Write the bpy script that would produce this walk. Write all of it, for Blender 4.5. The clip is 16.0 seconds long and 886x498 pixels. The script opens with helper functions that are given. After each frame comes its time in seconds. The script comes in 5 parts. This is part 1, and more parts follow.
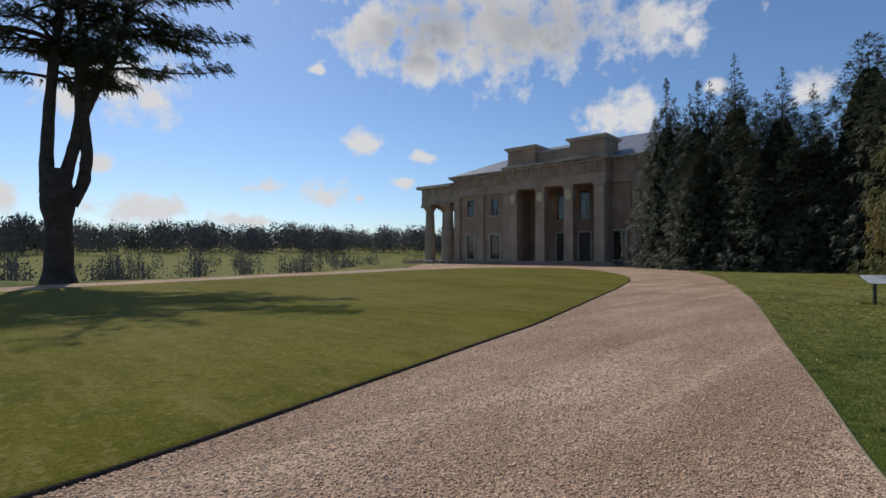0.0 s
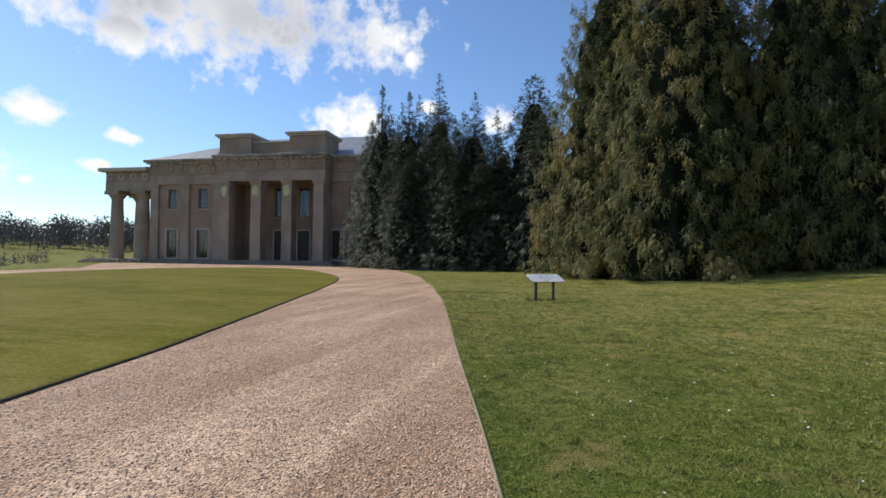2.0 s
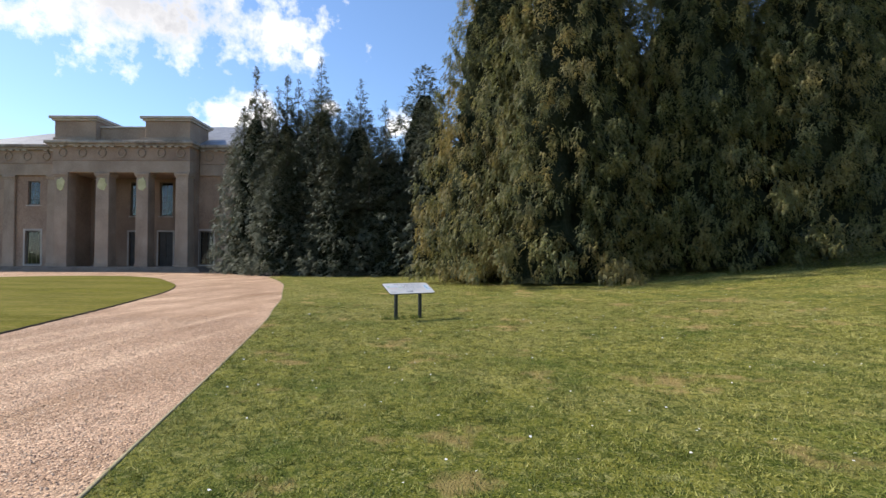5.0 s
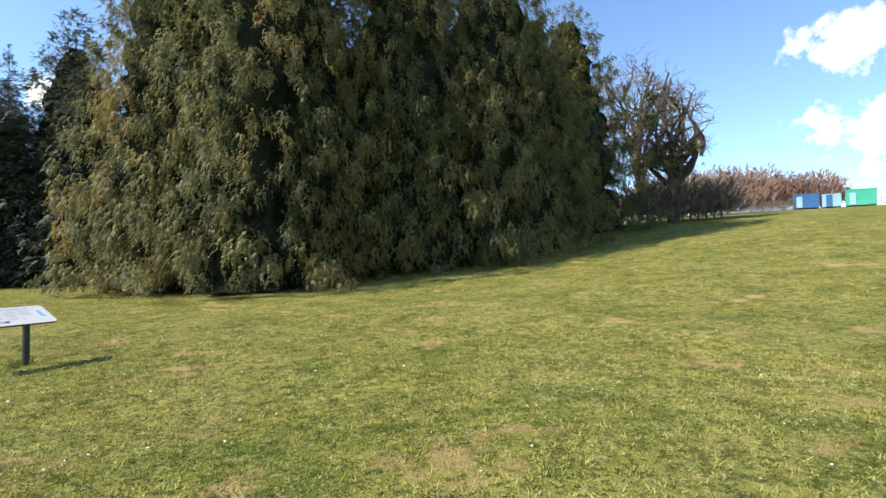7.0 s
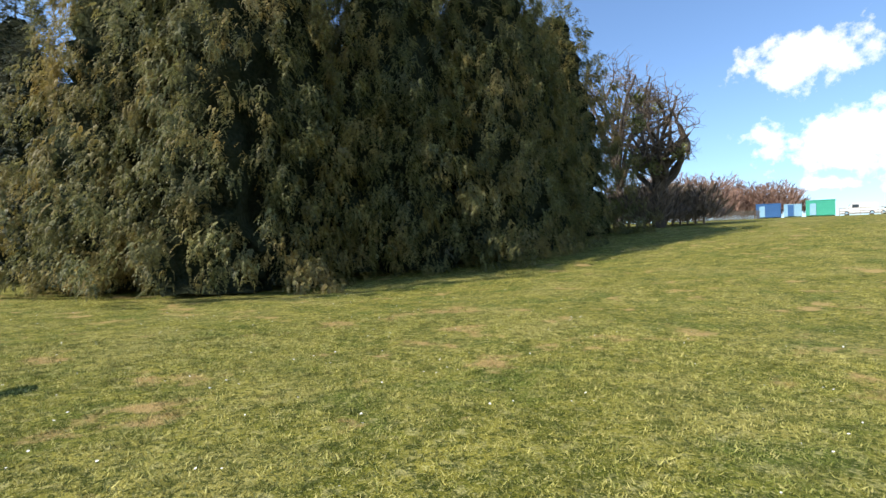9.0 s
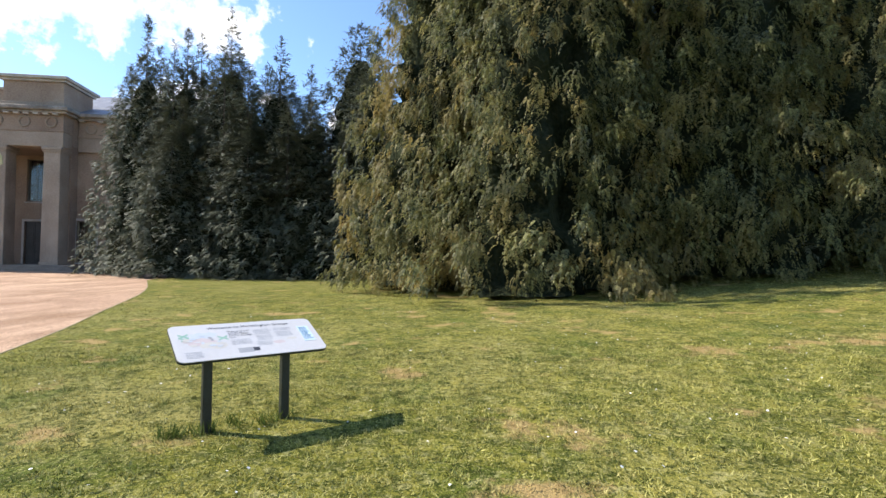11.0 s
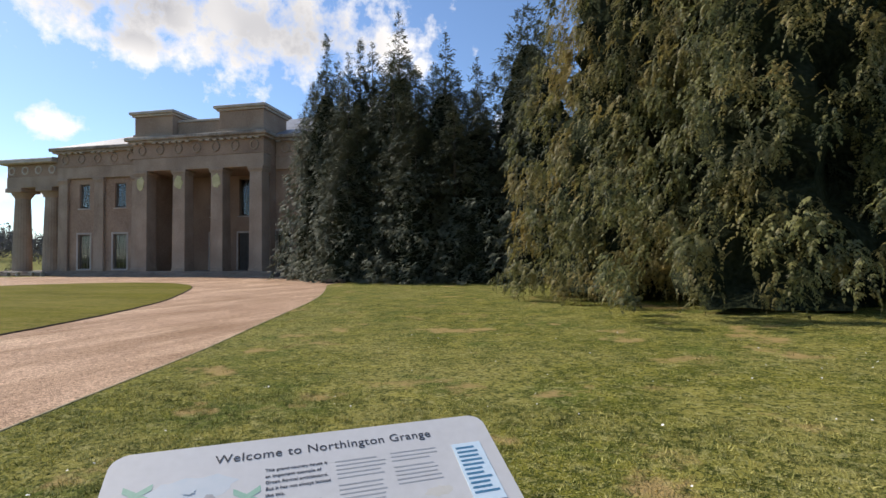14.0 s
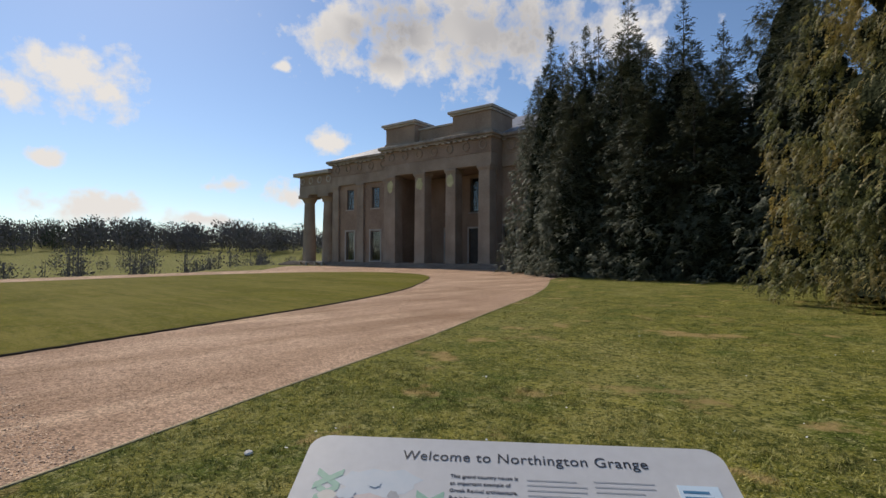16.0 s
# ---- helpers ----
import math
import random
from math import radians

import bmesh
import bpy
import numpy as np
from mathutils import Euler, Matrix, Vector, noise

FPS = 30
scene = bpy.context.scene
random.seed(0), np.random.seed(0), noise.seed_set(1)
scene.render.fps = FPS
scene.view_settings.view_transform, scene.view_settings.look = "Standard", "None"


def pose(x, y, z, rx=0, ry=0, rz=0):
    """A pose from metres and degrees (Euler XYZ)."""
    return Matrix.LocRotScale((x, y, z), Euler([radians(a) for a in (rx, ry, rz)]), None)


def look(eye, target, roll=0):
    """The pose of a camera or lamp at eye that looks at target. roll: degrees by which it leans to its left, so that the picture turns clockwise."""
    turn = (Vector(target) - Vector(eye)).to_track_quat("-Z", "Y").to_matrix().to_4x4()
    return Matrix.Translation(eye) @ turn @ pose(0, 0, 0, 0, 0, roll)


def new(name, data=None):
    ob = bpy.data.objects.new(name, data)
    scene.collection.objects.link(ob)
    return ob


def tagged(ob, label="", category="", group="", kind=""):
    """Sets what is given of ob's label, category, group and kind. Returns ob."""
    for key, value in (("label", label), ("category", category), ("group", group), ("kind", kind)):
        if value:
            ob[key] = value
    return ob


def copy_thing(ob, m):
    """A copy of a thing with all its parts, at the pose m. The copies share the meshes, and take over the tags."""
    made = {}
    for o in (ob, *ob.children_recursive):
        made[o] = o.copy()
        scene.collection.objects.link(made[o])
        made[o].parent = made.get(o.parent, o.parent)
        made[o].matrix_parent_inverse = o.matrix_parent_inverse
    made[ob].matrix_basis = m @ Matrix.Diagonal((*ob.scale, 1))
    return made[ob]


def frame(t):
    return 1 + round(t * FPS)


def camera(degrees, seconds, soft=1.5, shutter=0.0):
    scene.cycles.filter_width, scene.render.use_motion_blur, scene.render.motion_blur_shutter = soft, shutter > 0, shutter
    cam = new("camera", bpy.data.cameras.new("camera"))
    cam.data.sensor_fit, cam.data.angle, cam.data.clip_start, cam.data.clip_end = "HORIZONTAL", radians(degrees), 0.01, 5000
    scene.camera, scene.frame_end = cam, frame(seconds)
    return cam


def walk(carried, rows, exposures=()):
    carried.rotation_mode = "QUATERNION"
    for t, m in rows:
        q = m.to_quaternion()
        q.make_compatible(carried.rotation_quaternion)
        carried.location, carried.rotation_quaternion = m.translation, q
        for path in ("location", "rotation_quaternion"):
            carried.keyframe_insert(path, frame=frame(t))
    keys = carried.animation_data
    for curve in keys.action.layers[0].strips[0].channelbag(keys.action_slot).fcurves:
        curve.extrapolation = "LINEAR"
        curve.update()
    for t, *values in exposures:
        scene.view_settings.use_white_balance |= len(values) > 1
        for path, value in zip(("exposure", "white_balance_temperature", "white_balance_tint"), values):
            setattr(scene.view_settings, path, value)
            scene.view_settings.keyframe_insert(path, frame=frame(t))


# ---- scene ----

cam = camera(82.4, 16.0)
# seconds, eye x y z, yaw, pitch, roll
ROWS = [
    (0.0, 0.531, -3.630, 1.456, 44.00, 0.64, -0.12),
    (0.5, 0.400, -2.969, 1.429, 31.59, 0.54, 0.65),
    (1.0, 0.292, -2.292, 1.421, 21.40, 0.67, 0.61),
    (1.5, 0.257, -1.629, 1.418, 17.91, 0.58, 0.54),
    (2.0, 0.313, -0.987, 1.406, 13.80, 0.73, 0.60),
    (2.5, 0.434, -0.336, 1.381, 11.40, 0.81, 0.02),
    (3.0, 0.574, 0.362, 1.401, 8.73, 0.91, 0.25),
    (5.5, 1.147, 4.108, 1.430, -2.01, 1.15, -0.12),
    (6.0, 1.219, 4.765, 1.511, -10.99, 0.93, 0.00),
    (6.5, 1.245, 5.385, 1.510, -21.31, 0.97, -0.06),
    (7.0, 1.400, 6.117, 1.493, -30.32, 1.23, -0.35),
    (7.5, 1.484, 6.798, 1.412, -40.16, 1.58, -0.53),
    (8.0, 1.531, 7.443, 1.413, -44.50, 1.78, -0.16),
    (8.5, 1.423, 8.074, 1.388, -41.72, 1.88, 0.11),
    (9.0, 1.393, 8.687, 1.338, -34.59, 1.71, 0.48),
    (9.5, 1.302, 9.308, 1.369, -25.22, 1.44, 0.31),
    (10.0, 1.183, 9.846, 1.419, -16.70, 1.29, 0.73),
    (12.5, 0.702, 12.731, 1.398, 8.66, 1.25, -0.25),
    (13.0, 0.588, 13.208, 1.426, 11.59, 1.27, -0.31),
    (13.5, 0.425, 13.642, 1.418, 13.79, 1.29, -0.34),
    (14.0, 0.374, 14.043, 1.418, 15.15, 1.31, -0.37),
    (14.5, 0.352, 14.280, 1.403, 18.36, 1.46, -0.39),
    (15.0, 0.343, 14.290, 1.396, 25.89, 1.58, -0.35),
    (15.5, 0.329, 14.301, 1.391, 35.72, 1.49, -0.07),
    (16.0, 0.336, 14.310, 1.393, 40.25, 0.74, 0.16),
]
walk(cam, [(t, pose(x, y, z, 0, 0, yaw) @ pose(0, 0, 0, 90 + pitch) @ pose(0, 0, 0, 0, 0, roll)) for t, x, y, z, yaw, pitch, roll in ROWS],
     exposures=[(0.0, -0.56, 6350, 11), (0.5, -0.48, 6350, 11), (1.0, -0.28, 6350, 11), (3.0, 0.2, 6500, 10), (5.5, 0.58, 6700, 11), (6.0, 0.74, 6720, 10), (6.5, 0.92, 6720, 10), (7.0, 0.92, 6720, 10), (7.5, 0.78, 6750, 10), (8.5, 0.7, 6750, 10), (9.0, 0.74, 6750, 10), (9.5, 0.74, 6700, 12), (10.0, 0.98, 6550, 12), (12.5, 0.64, 6780, 12), (13.5, 0.3, 6780, 12), (14.5, 0.1, 6800, 12), (15.5, -0.17, 6950, 12), (16.0, -0.36, 6950, 12)])

# ---- light and sky ----
SUN_AZ, SUN_EL = -76.0, 41.0          # degrees from +y, clockwise; height
sun_way = Vector((math.sin(radians(SUN_AZ)) * math.cos(radians(SUN_EL)), math.cos(radians(SUN_AZ)) * math.cos(radians(SUN_EL)), math.sin(radians(SUN_EL))))
sun = new("sun", bpy.data.lights.new("sun", "SUN"))
sun.data.energy, sun.data.angle, sun.data.color = 4.2, radians(0.53), (1.0, 0.93, 0.82)
sun.matrix_world = look(sun_way * 100, (0, 0, 0))

world = bpy.data.worlds.new("sky")
scene.world = world
world.use_nodes = True
wt = world.node_tree
wt.nodes.clear()


def wmath(op, a, b=None, c=None, clamp=False):
    n = wt.nodes.new("ShaderNodeMath")
    n.operation, n.use_clamp = op, clamp
    for i, v in enumerate((a, b, c)):
        if v is None:
            continue
        if isinstance(v, (int, float)):
            n.inputs[i].default_value = v
        else:
            wt.links.new(v, n.inputs[i])
    return n.outputs[0]


sky = wt.nodes.new("ShaderNodeTexSky")
sky.sky_type, sky.sun_disc = "NISHITA", False
sky.sun_elevation, sky.sun_rotation = radians(SUN_EL), radians(SUN_AZ)
sky.air_density, sky.dust_density, sky.ozone_density = 1.0, 0.25, 6.0
geo = wt.nodes.new("ShaderNodeTexCoord")
sep = wt.nodes.new("ShaderNodeSeparateXYZ")
wt.links.new(geo.outputs["Generated"], sep.inputs[0])
az = wmath("MULTIPLY", wmath("ARCTAN2", sep.outputs[0], sep.outputs[1]), 57.2958)
el = wmath("MULTIPLY", wmath("ARCSINE", sep.outputs[2]), 57.2958)
cmb = wt.nodes.new("ShaderNodeCombineXYZ")
wt.links.new(az, cmb.inputs[0])
wt.links.new(el, cmb.inputs[1])
warp = wt.nodes.new("ShaderNodeTexNoise")
warp.inputs["Scale"].default_value, warp.inputs["Detail"].default_value, warp.inputs["Roughness"].default_value = 0.38, 9.0, 0.6
wt.links.new(cmb.outputs[0], warp.inputs["Vector"])
puff = wmath("MULTIPLY", wmath("SUBTRACT", warp.outputs["Fac"], 0.5), 3.0)
# each cloud: azimuth, elevation, half width, half height (degrees)
CLOUDS = [(-38.5, 24.1, 19.4, 5.9), (-51.8, 23.2, 5.3, 3.7), (-20.9, 23.1, 5, 3.4), (-46.7, 20.5, 5.3, 2.2), (-76.1, 15.8, 5.6, 3.5), (-80.7, 14.1, 2.9, 1.7), (-52.8, 12.5, 2.4, 1.6), (-46.1, 10.9, 1.8, 0.8),
          (-63.2, 7.3, 2.3, 0.9), (-56.6, 6.8, 3, 1.6), (-48.4, 8.1, 1.6, 0.8), (-88.9, 13.6, 2.9, 1.6), (-86.5, 5, 3.5, 2.2), (-74.5, 4.5, 5.5, 2), (-78.7, 8.5, 1.7, 0.9), (-65.2, 3.6, 4.3, 0.8),
          (-24.7, 14.4, 4.9, 2.8), (-15.9, 16.3, 1.3, 0.9), (-8.1, 14.8, 2.5, 1.5), (-17.7, 21.3, 1.1, 1.4), (-58, 19.6, 1, 0.6), (-53.4, 6.3, 0.9, 0.6), (70.3, 18.6, 5.5, 2.8), (74.6, 11.5, 8.7, 2.8),
          (81.7, 9.7, 9, 2.8), (71.9, 7.5, 2.3, 0.8), (63.4, 26.9, 3.5, 0.7), (83.6, 5.7, 2.9, 0.7), (-112, 9, 8, 4), (118, 14, 9, 5), (150, 18, 14, 5), (-170, 14, 16, 5),
          (-135, 22, 14, 6), (20, 14, 5, 3)]
mask = thick = None
for ca, ce, cw, ch in CLOUDS:
    sub = wt.nodes.new("ShaderNodeVectorMath")
    sub.operation = "SUBTRACT"
    wt.links.new(cmb.outputs[0], sub.inputs[0])
    sub.inputs[1].default_value = (ca, ce, 0)
    div = wt.nodes.new("ShaderNodeVectorMath")
    div.operation = "DIVIDE"
    wt.links.new(sub.outputs[0], div.inputs[0])
    div.inputs[1].default_value = (cw, ch, 1)
    ln = wt.nodes.new("ShaderNodeVectorMath")
    ln.operation = "LENGTH"
    wt.links.new(div.outputs[0], ln.inputs[0])
    inside = wmath("SUBTRACT", 1.0, ln.outputs["Value"])
    mask = inside if mask is None else wmath("SMOOTH_MAX", mask, inside, 0.12)
    if cw > 14:
        thick = inside if thick is None else wmath("MAXIMUM", thick, inside)
body = wmath("ADD", mask, puff)
cover = wmath("MULTIPLY", body, 1.5, clamp=True)
grey = wt.nodes.new("ShaderNodeTexNoise")
grey.inputs["Scale"].default_value, grey.inputs["Detail"].default_value = 0.09, 2.0
wt.links.new(cmb.outputs[0], grey.inputs["Vector"])
deep = wmath("MULTIPLY", wmath("SUBTRACT", wmath("MULTIPLY_ADD", puff, -0.55, body), 0.12), 1.5, clamp=True)
core = wmath("MULTIPLY", wmath("MULTIPLY", deep, wmath("MULTIPLY_ADD", thick, 2.2, 0.25, clamp=True)), wmath("MULTIPLY", wmath("SUBTRACT", grey.outputs["Fac"], 0.25), 3.0, clamp=True), clamp=True)
shade = wt.nodes.new("ShaderNodeMix")
shade.data_type = "RGBA"
wt.links.new(core, shade.inputs["Factor"])
shade.inputs["A"].default_value = (6.6, 6.6, 6.6, 1)
shade.inputs["B"].default_value = (3.1, 3.2, 3.5, 1)
blend = wt.nodes.new("ShaderNodeMix")
blend.data_type = "RGBA"
wt.links.new(cover, blend.inputs["Factor"])
wt.links.new(sky.outputs[0], blend.inputs["A"])
wt.links.new(shade.outputs["Result"], blend.inputs["B"])
bg = wt.nodes.new("ShaderNodeBackground")
bg.inputs["Strength"].default_value = 0.15
wt.links.new(blend.outputs["Result"], bg.inputs["Color"])
wo = wt.nodes.new("ShaderNodeOutputWorld")
wt.links.new(bg.outputs[0], wo.inputs[0])

# ---- materials ----
def material(name, dark, light, rough=0.8, scale=1.0, fine=40.0, bump=0.3, island=0.0, metal=0.0, spec=0.5, mid=(0.35, 0.65), bump_dist=0.02, through_light=0.0):
    """Two-scale noise between two colours, with relief; island: share of change from one loose piece to the next."""
    m = bpy.data.materials.new(name)
    m.use_nodes = True
    t = m.node_tree
    b = t.nodes["Principled BSDF"]
    co = t.nodes.new("ShaderNodeTexCoord")
    n1 = t.nodes.new("ShaderNodeTexNoise")
    n1.inputs["Scale"].default_value, n1.inputs["Detail"].default_value = scale, 6
    n2 = t.nodes.new("ShaderNodeTexNoise")
    n2.inputs["Scale"].default_value, n2.inputs["Detail"].default_value = fine, 4
    for n in (n1, n2):
        t.links.new(co.outputs["Object"], n.inputs["Vector"])
    mix = t.nodes.new("ShaderNodeMath")
    mix.operation = "MULTIPLY_ADD"
    t.links.new(n2.outputs["Fac"], mix.inputs[0])
    mix.inputs[1].default_value = 0.45
    half = t.nodes.new("ShaderNodeMath")
    half.operation = "MULTIPLY"
    t.links.new(n1.outputs["Fac"], half.inputs[0])
    half.inputs[1].default_value = 0.55
    t.links.new(half.outputs[0], mix.inputs[2])
    fac = mix.outputs[0]
    if island:
        g = t.nodes.new("ShaderNodeNewGeometry")
        isl = t.nodes.new("ShaderNodeMix")
        isl.inputs["Factor"].default_value = island
        t.links.new(fac, isl.inputs["A"])
        t.links.new(g.outputs["Random Per Island"], isl.inputs["B"])
        fac = isl.outputs["Result"]
    r = t.nodes.new("ShaderNodeValToRGB")
    r.color_ramp.elements[0].position, r.color_ramp.elements[1].position = mid
    r.color_ramp.elements[0].color, r.color_ramp.elements[1].color = (*dark, 1), (*light, 1)
    t.links.new(fac, r.inputs[0])
    t.links.new(r.outputs[0], b.inputs["Base Color"])
    b.inputs["Roughness"].default_value, b.inputs["Metallic"].default_value = rough, metal
    b.inputs["Specular IOR Level"].default_value = spec
    if bump:
        bp = t.nodes.new("ShaderNodeBump")
        bp.inputs["Strength"].default_value, bp.inputs["Distance"].default_value = bump, bump_dist
        t.links.new(n2.outputs["Fac"], bp.inputs["Height"])
        t.links.new(bp.outputs[0], b.inputs["Normal"])
    if through_light:
        tr = t.nodes.new("ShaderNodeBsdfTranslucent")
        t.links.new(r.outputs[0], tr.inputs["Color"])
        mx = t.nodes.new("ShaderNodeMixShader")
        mx.inputs[0].default_value = through_light
        t.links.new(b.outputs[0], mx.inputs[1])
        t.links.new(tr.outputs[0], mx.inputs[2])
        t.links.new(mx.outputs[0], t.nodes["Material Output"].inputs["Surface"])
    return m


def ramp_patch(m, colour, scale, low, high, strength=1.0, stretch=(1, 1, 1)):
    """Lays patches of a further colour over a material."""
    t = m.node_tree
    b = t.nodes["Principled BSDF"]
    was = b.inputs["Base Color"].links[0].from_socket
    co = t.nodes.new("ShaderNodeTexCoord")
    mp = t.nodes.new("ShaderNodeMapping")
    mp.inputs["Scale"].default_value = stretch
    mp.inputs["Location"].default_value = (scale * 3.1, 7.7, 1.3)
    t.links.new(co.outputs["Object"], mp.inputs[0])
    n = t.nodes.new("ShaderNodeTexNoise")
    n.inputs["Scale"].default_value, n.inputs["Detail"].default_value, n.inputs["Roughness"].default_value = scale, 8, 0.62
    t.links.new(mp.outputs[0], n.inputs["Vector"])
    mr = t.nodes.new("ShaderNodeMapRange")
    mr.inputs["From Min"].default_value, mr.inputs["From Max"].default_value, mr.inputs["To Max"].default_value = low, high, strength
    t.links.new(n.outputs["Fac"], mr.inputs["Value"])
    mx = t.nodes.new("ShaderNodeMix")
    mx.data_type = "RGBA"
    t.links.new(mr.outputs[0], mx.inputs["Factor"])
    t.links.new(was, mx.inputs["A"])
    mx.inputs["B"].default_value = (*colour, 1)
    for l in list(was.links):
        if l.to_node != mx:
            t.links.new(mx.outputs["Result"], l.to_socket)
    return m


GRASS = material("rough_grass", (0.075, 0.09, 0.012), (0.315, 0.285, 0.058), 0.9, 1.6, 55, 1.0, mid=(0.38, 0.62), bump_dist=0.03, spec=0.05)
ramp_patch(GRASS, (0.34, 0.3, 0.1), 0.42, 0.47, 0.68, 0.7)
ramp_patch(GRASS, (0.075, 0.115, 0.018), 0.75, 0.53, 0.66, 0.75)
ramp_patch(GRASS, (0.4, 0.37, 0.16), 7.0, 0.53, 0.66, 0.6)
ramp_patch(GRASS, (0.045, 0.06, 0.01), 5.5, 0.52, 0.6, 0.6)
ramp_patch(GRASS, (0.04, 0.055, 0.01), 17, 0.5, 0.58, 0.85)
ramp_patch(GRASS, (0.46, 0.43, 0.17), 33, 0.55, 0.64, 0.7)
ramp_patch(GRASS, (0.4, 0.28, 0.12), 0.9, 0.59, 0.66, 0.85)


def lush(m, colour, strength):
    """Greener growth towards the foot of the slope, fading with a ragged edge."""
    t = m.node_tree
    b = t.nodes["Principled BSDF"]
    was = b.inputs["Base Color"].links[0].from_socket
    co = t.nodes.new("ShaderNodeTexCoord")
    sp = t.nodes.new("ShaderNodeSeparateXYZ")
    t.links.new(co.outputs["Object"], sp.inputs[0])
    n = t.nodes.new("ShaderNodeTexNoise")
    n.inputs["Scale"].default_value, n.inputs["Detail"].default_value = 0.6, 6
    t.links.new(co.outputs["Object"], n.inputs["Vector"])
    ad = t.nodes.new("ShaderNodeMath")
    ad.operation = "MULTIPLY_ADD"
    t.links.new(n.outputs["Fac"], ad.inputs[0])
    ad.inputs[1].default_value = 9.0
    t.links.new(sp.outputs[1], ad.inputs[2])
    mr = t.nodes.new("ShaderNodeMapRange")
    mr.inputs["From Min"].default_value, mr.inputs["From Max"].default_value = 3.5, 16.5
    mr.inputs["To Min"].default_value, mr.inputs["To Max"].default_value = strength, 0.0
    t.links.new(ad.outputs[0], mr.inputs["Value"])
    mx = t.nodes.new("ShaderNodeMix")
    mx.data_type = "RGBA"
    t.links.new(mr.outputs[0], mx.inputs["Factor"])
    t.links.new(was, mx.inputs["A"])
    mx.inputs["B"].default_value = (*colour, 1)
    for l in list(was.links):
        if l.to_node != mx:
            t.links.new(mx.outputs["Result"], l.to_socket)


lush(GRASS, (0.062, 0.095, 0.015), 0.8)
LAWN = material("mown_lawn", (0.085, 0.087, 0.008), (0.175, 0.16, 0.018), 0.95, 0.4, 30, 0.8, bump_dist=0.02, spec=0.04)
ramp_patch(LAWN, (0.21, 0.18, 0.045), 0.09, 0.42, 0.6, 0.6, (1, 3, 1))
ramp_patch(LAWN, (0.07, 0.085, 0.01), 2.2, 0.5, 0.66, 0.55)
ramp_patch(LAWN, (0.25, 0.2, 0.06), 0.5, 0.5, 0.66, 0.5, (1, 6, 1))
ramp_patch(LAWN, (0.24, 0.2, 0.06), 9, 0.52, 0.64, 0.6)
ramp_patch(LAWN, (0.05, 0.058, 0.008), 26, 0.52, 0.62, 0.6)
GRAVEL = material("gravel", (0.37, 0.231, 0.147), (0.67, 0.464, 0.32), 0.85, 0.35, 42, 0, mid=(0.38, 0.64), spec=0.1)
ramp_patch(GRAVEL, (0.31, 0.19, 0.11), 0.6, 0.45, 0.66, 0.65, (1.6, 0.22, 1))
ramp_patch(GRAVEL, (0.78, 0.56, 0.38), 0.8, 0.5, 0.68, 0.6, (1.6, 0.15, 1))
ramp_patch(GRAVEL, (0.24, 0.15, 0.095), 11, 0.52, 0.64, 0.6)


def pebbles(m, scale, spread=0.75):
    """Small stones, each with its own tone and a rounded top."""
    t = m.node_tree
    b = t.nodes["Principled BSDF"]
    was = b.inputs["Base Color"].links[0].from_socket
    co = t.nodes.new("ShaderNodeTexCoord")
    vo = t.nodes.new("ShaderNodeTexVoronoi")
    vo.inputs["Scale"].default_value = scale
    t.links.new(co.outputs["Object"], vo.inputs["Vector"])
    sp = t.nodes.new("ShaderNodeSeparateColor")
    t.links.new(vo.outputs["Color"], sp.inputs[0])
    mr = t.nodes.new("ShaderNodeMapRange")
    mr.inputs["To Min"].default_value, mr.inputs["To Max"].default_value = 1 - spread, 1 + spread * 0.75
    t.links.new(sp.outputs[0], mr.inputs["Value"])
    mx = t.nodes.new("ShaderNodeVectorMath")
    mx.operation = "SCALE"
    t.links.new(was, mx.inputs[0])
    t.links.new(mr.outputs[0], mx.inputs["Scale"])
    t.links.new(mx.outputs[0], b.inputs["Base Color"])
    bp = t.nodes.new("ShaderNodeBump")
    bp.invert = True
    bp.inputs["Strength"].default_value, bp.inputs["Distance"].default_value = 0.9, 0.012
    t.links.new(vo.outputs["Distance"], bp.inputs["Height"])
    t.links.new(bp.outputs[0], b.inputs["Normal"])


pebbles(GRAVEL, 60, 0.45)
STONE_CHIP = material("stone_chip", (0.24, 0.135, 0.08), (0.74, 0.53, 0.36), 0.7, 3, 90, 0.2, island=0.8, mid=(0.05, 0.95))
SOIL = material("soil", (0.03, 0.022, 0.014), (0.075, 0.055, 0.035), 0.95, 3, 60, 0.8)
TIMBER_EDGE = material("edging_timber", (0.2, 0.18, 0.09), (0.34, 0.28, 0.16), 0.85, 3, 50, 0.4)
BLADE = material("grass_blade", (0.15, 0.172, 0.025), (0.6, 0.545, 0.18), 0.7, 0.7, 8, 0, island=0.45, mid=(0.25, 0.75), spec=0.15, through_light=0.2)
ramp_patch(BLADE, (0.46, 0.41, 0.15), 0.42, 0.47, 0.68, 0.6)
ramp_patch(BLADE, (0.14, 0.19, 0.035), 0.75, 0.53, 0.66, 0.6)
ramp_patch(BLADE, (0.5, 0.36, 0.16), 0.9, 0.59, 0.66, 0.8)
ramp_patch(BLADE, (0.07, 0.09, 0.015), 5.5, 0.51, 0.59, 0.7)
ramp_patch(BLADE, (0.62, 0.54, 0.22), 9.0, 0.54, 0.62, 0.6)
lush(BLADE, (0.115, 0.165, 0.028), 0.8)
ramp_patch(BLADE, (0.04, 0.05, 0.01), 2.2, 0.55, 0.63, 0.6)
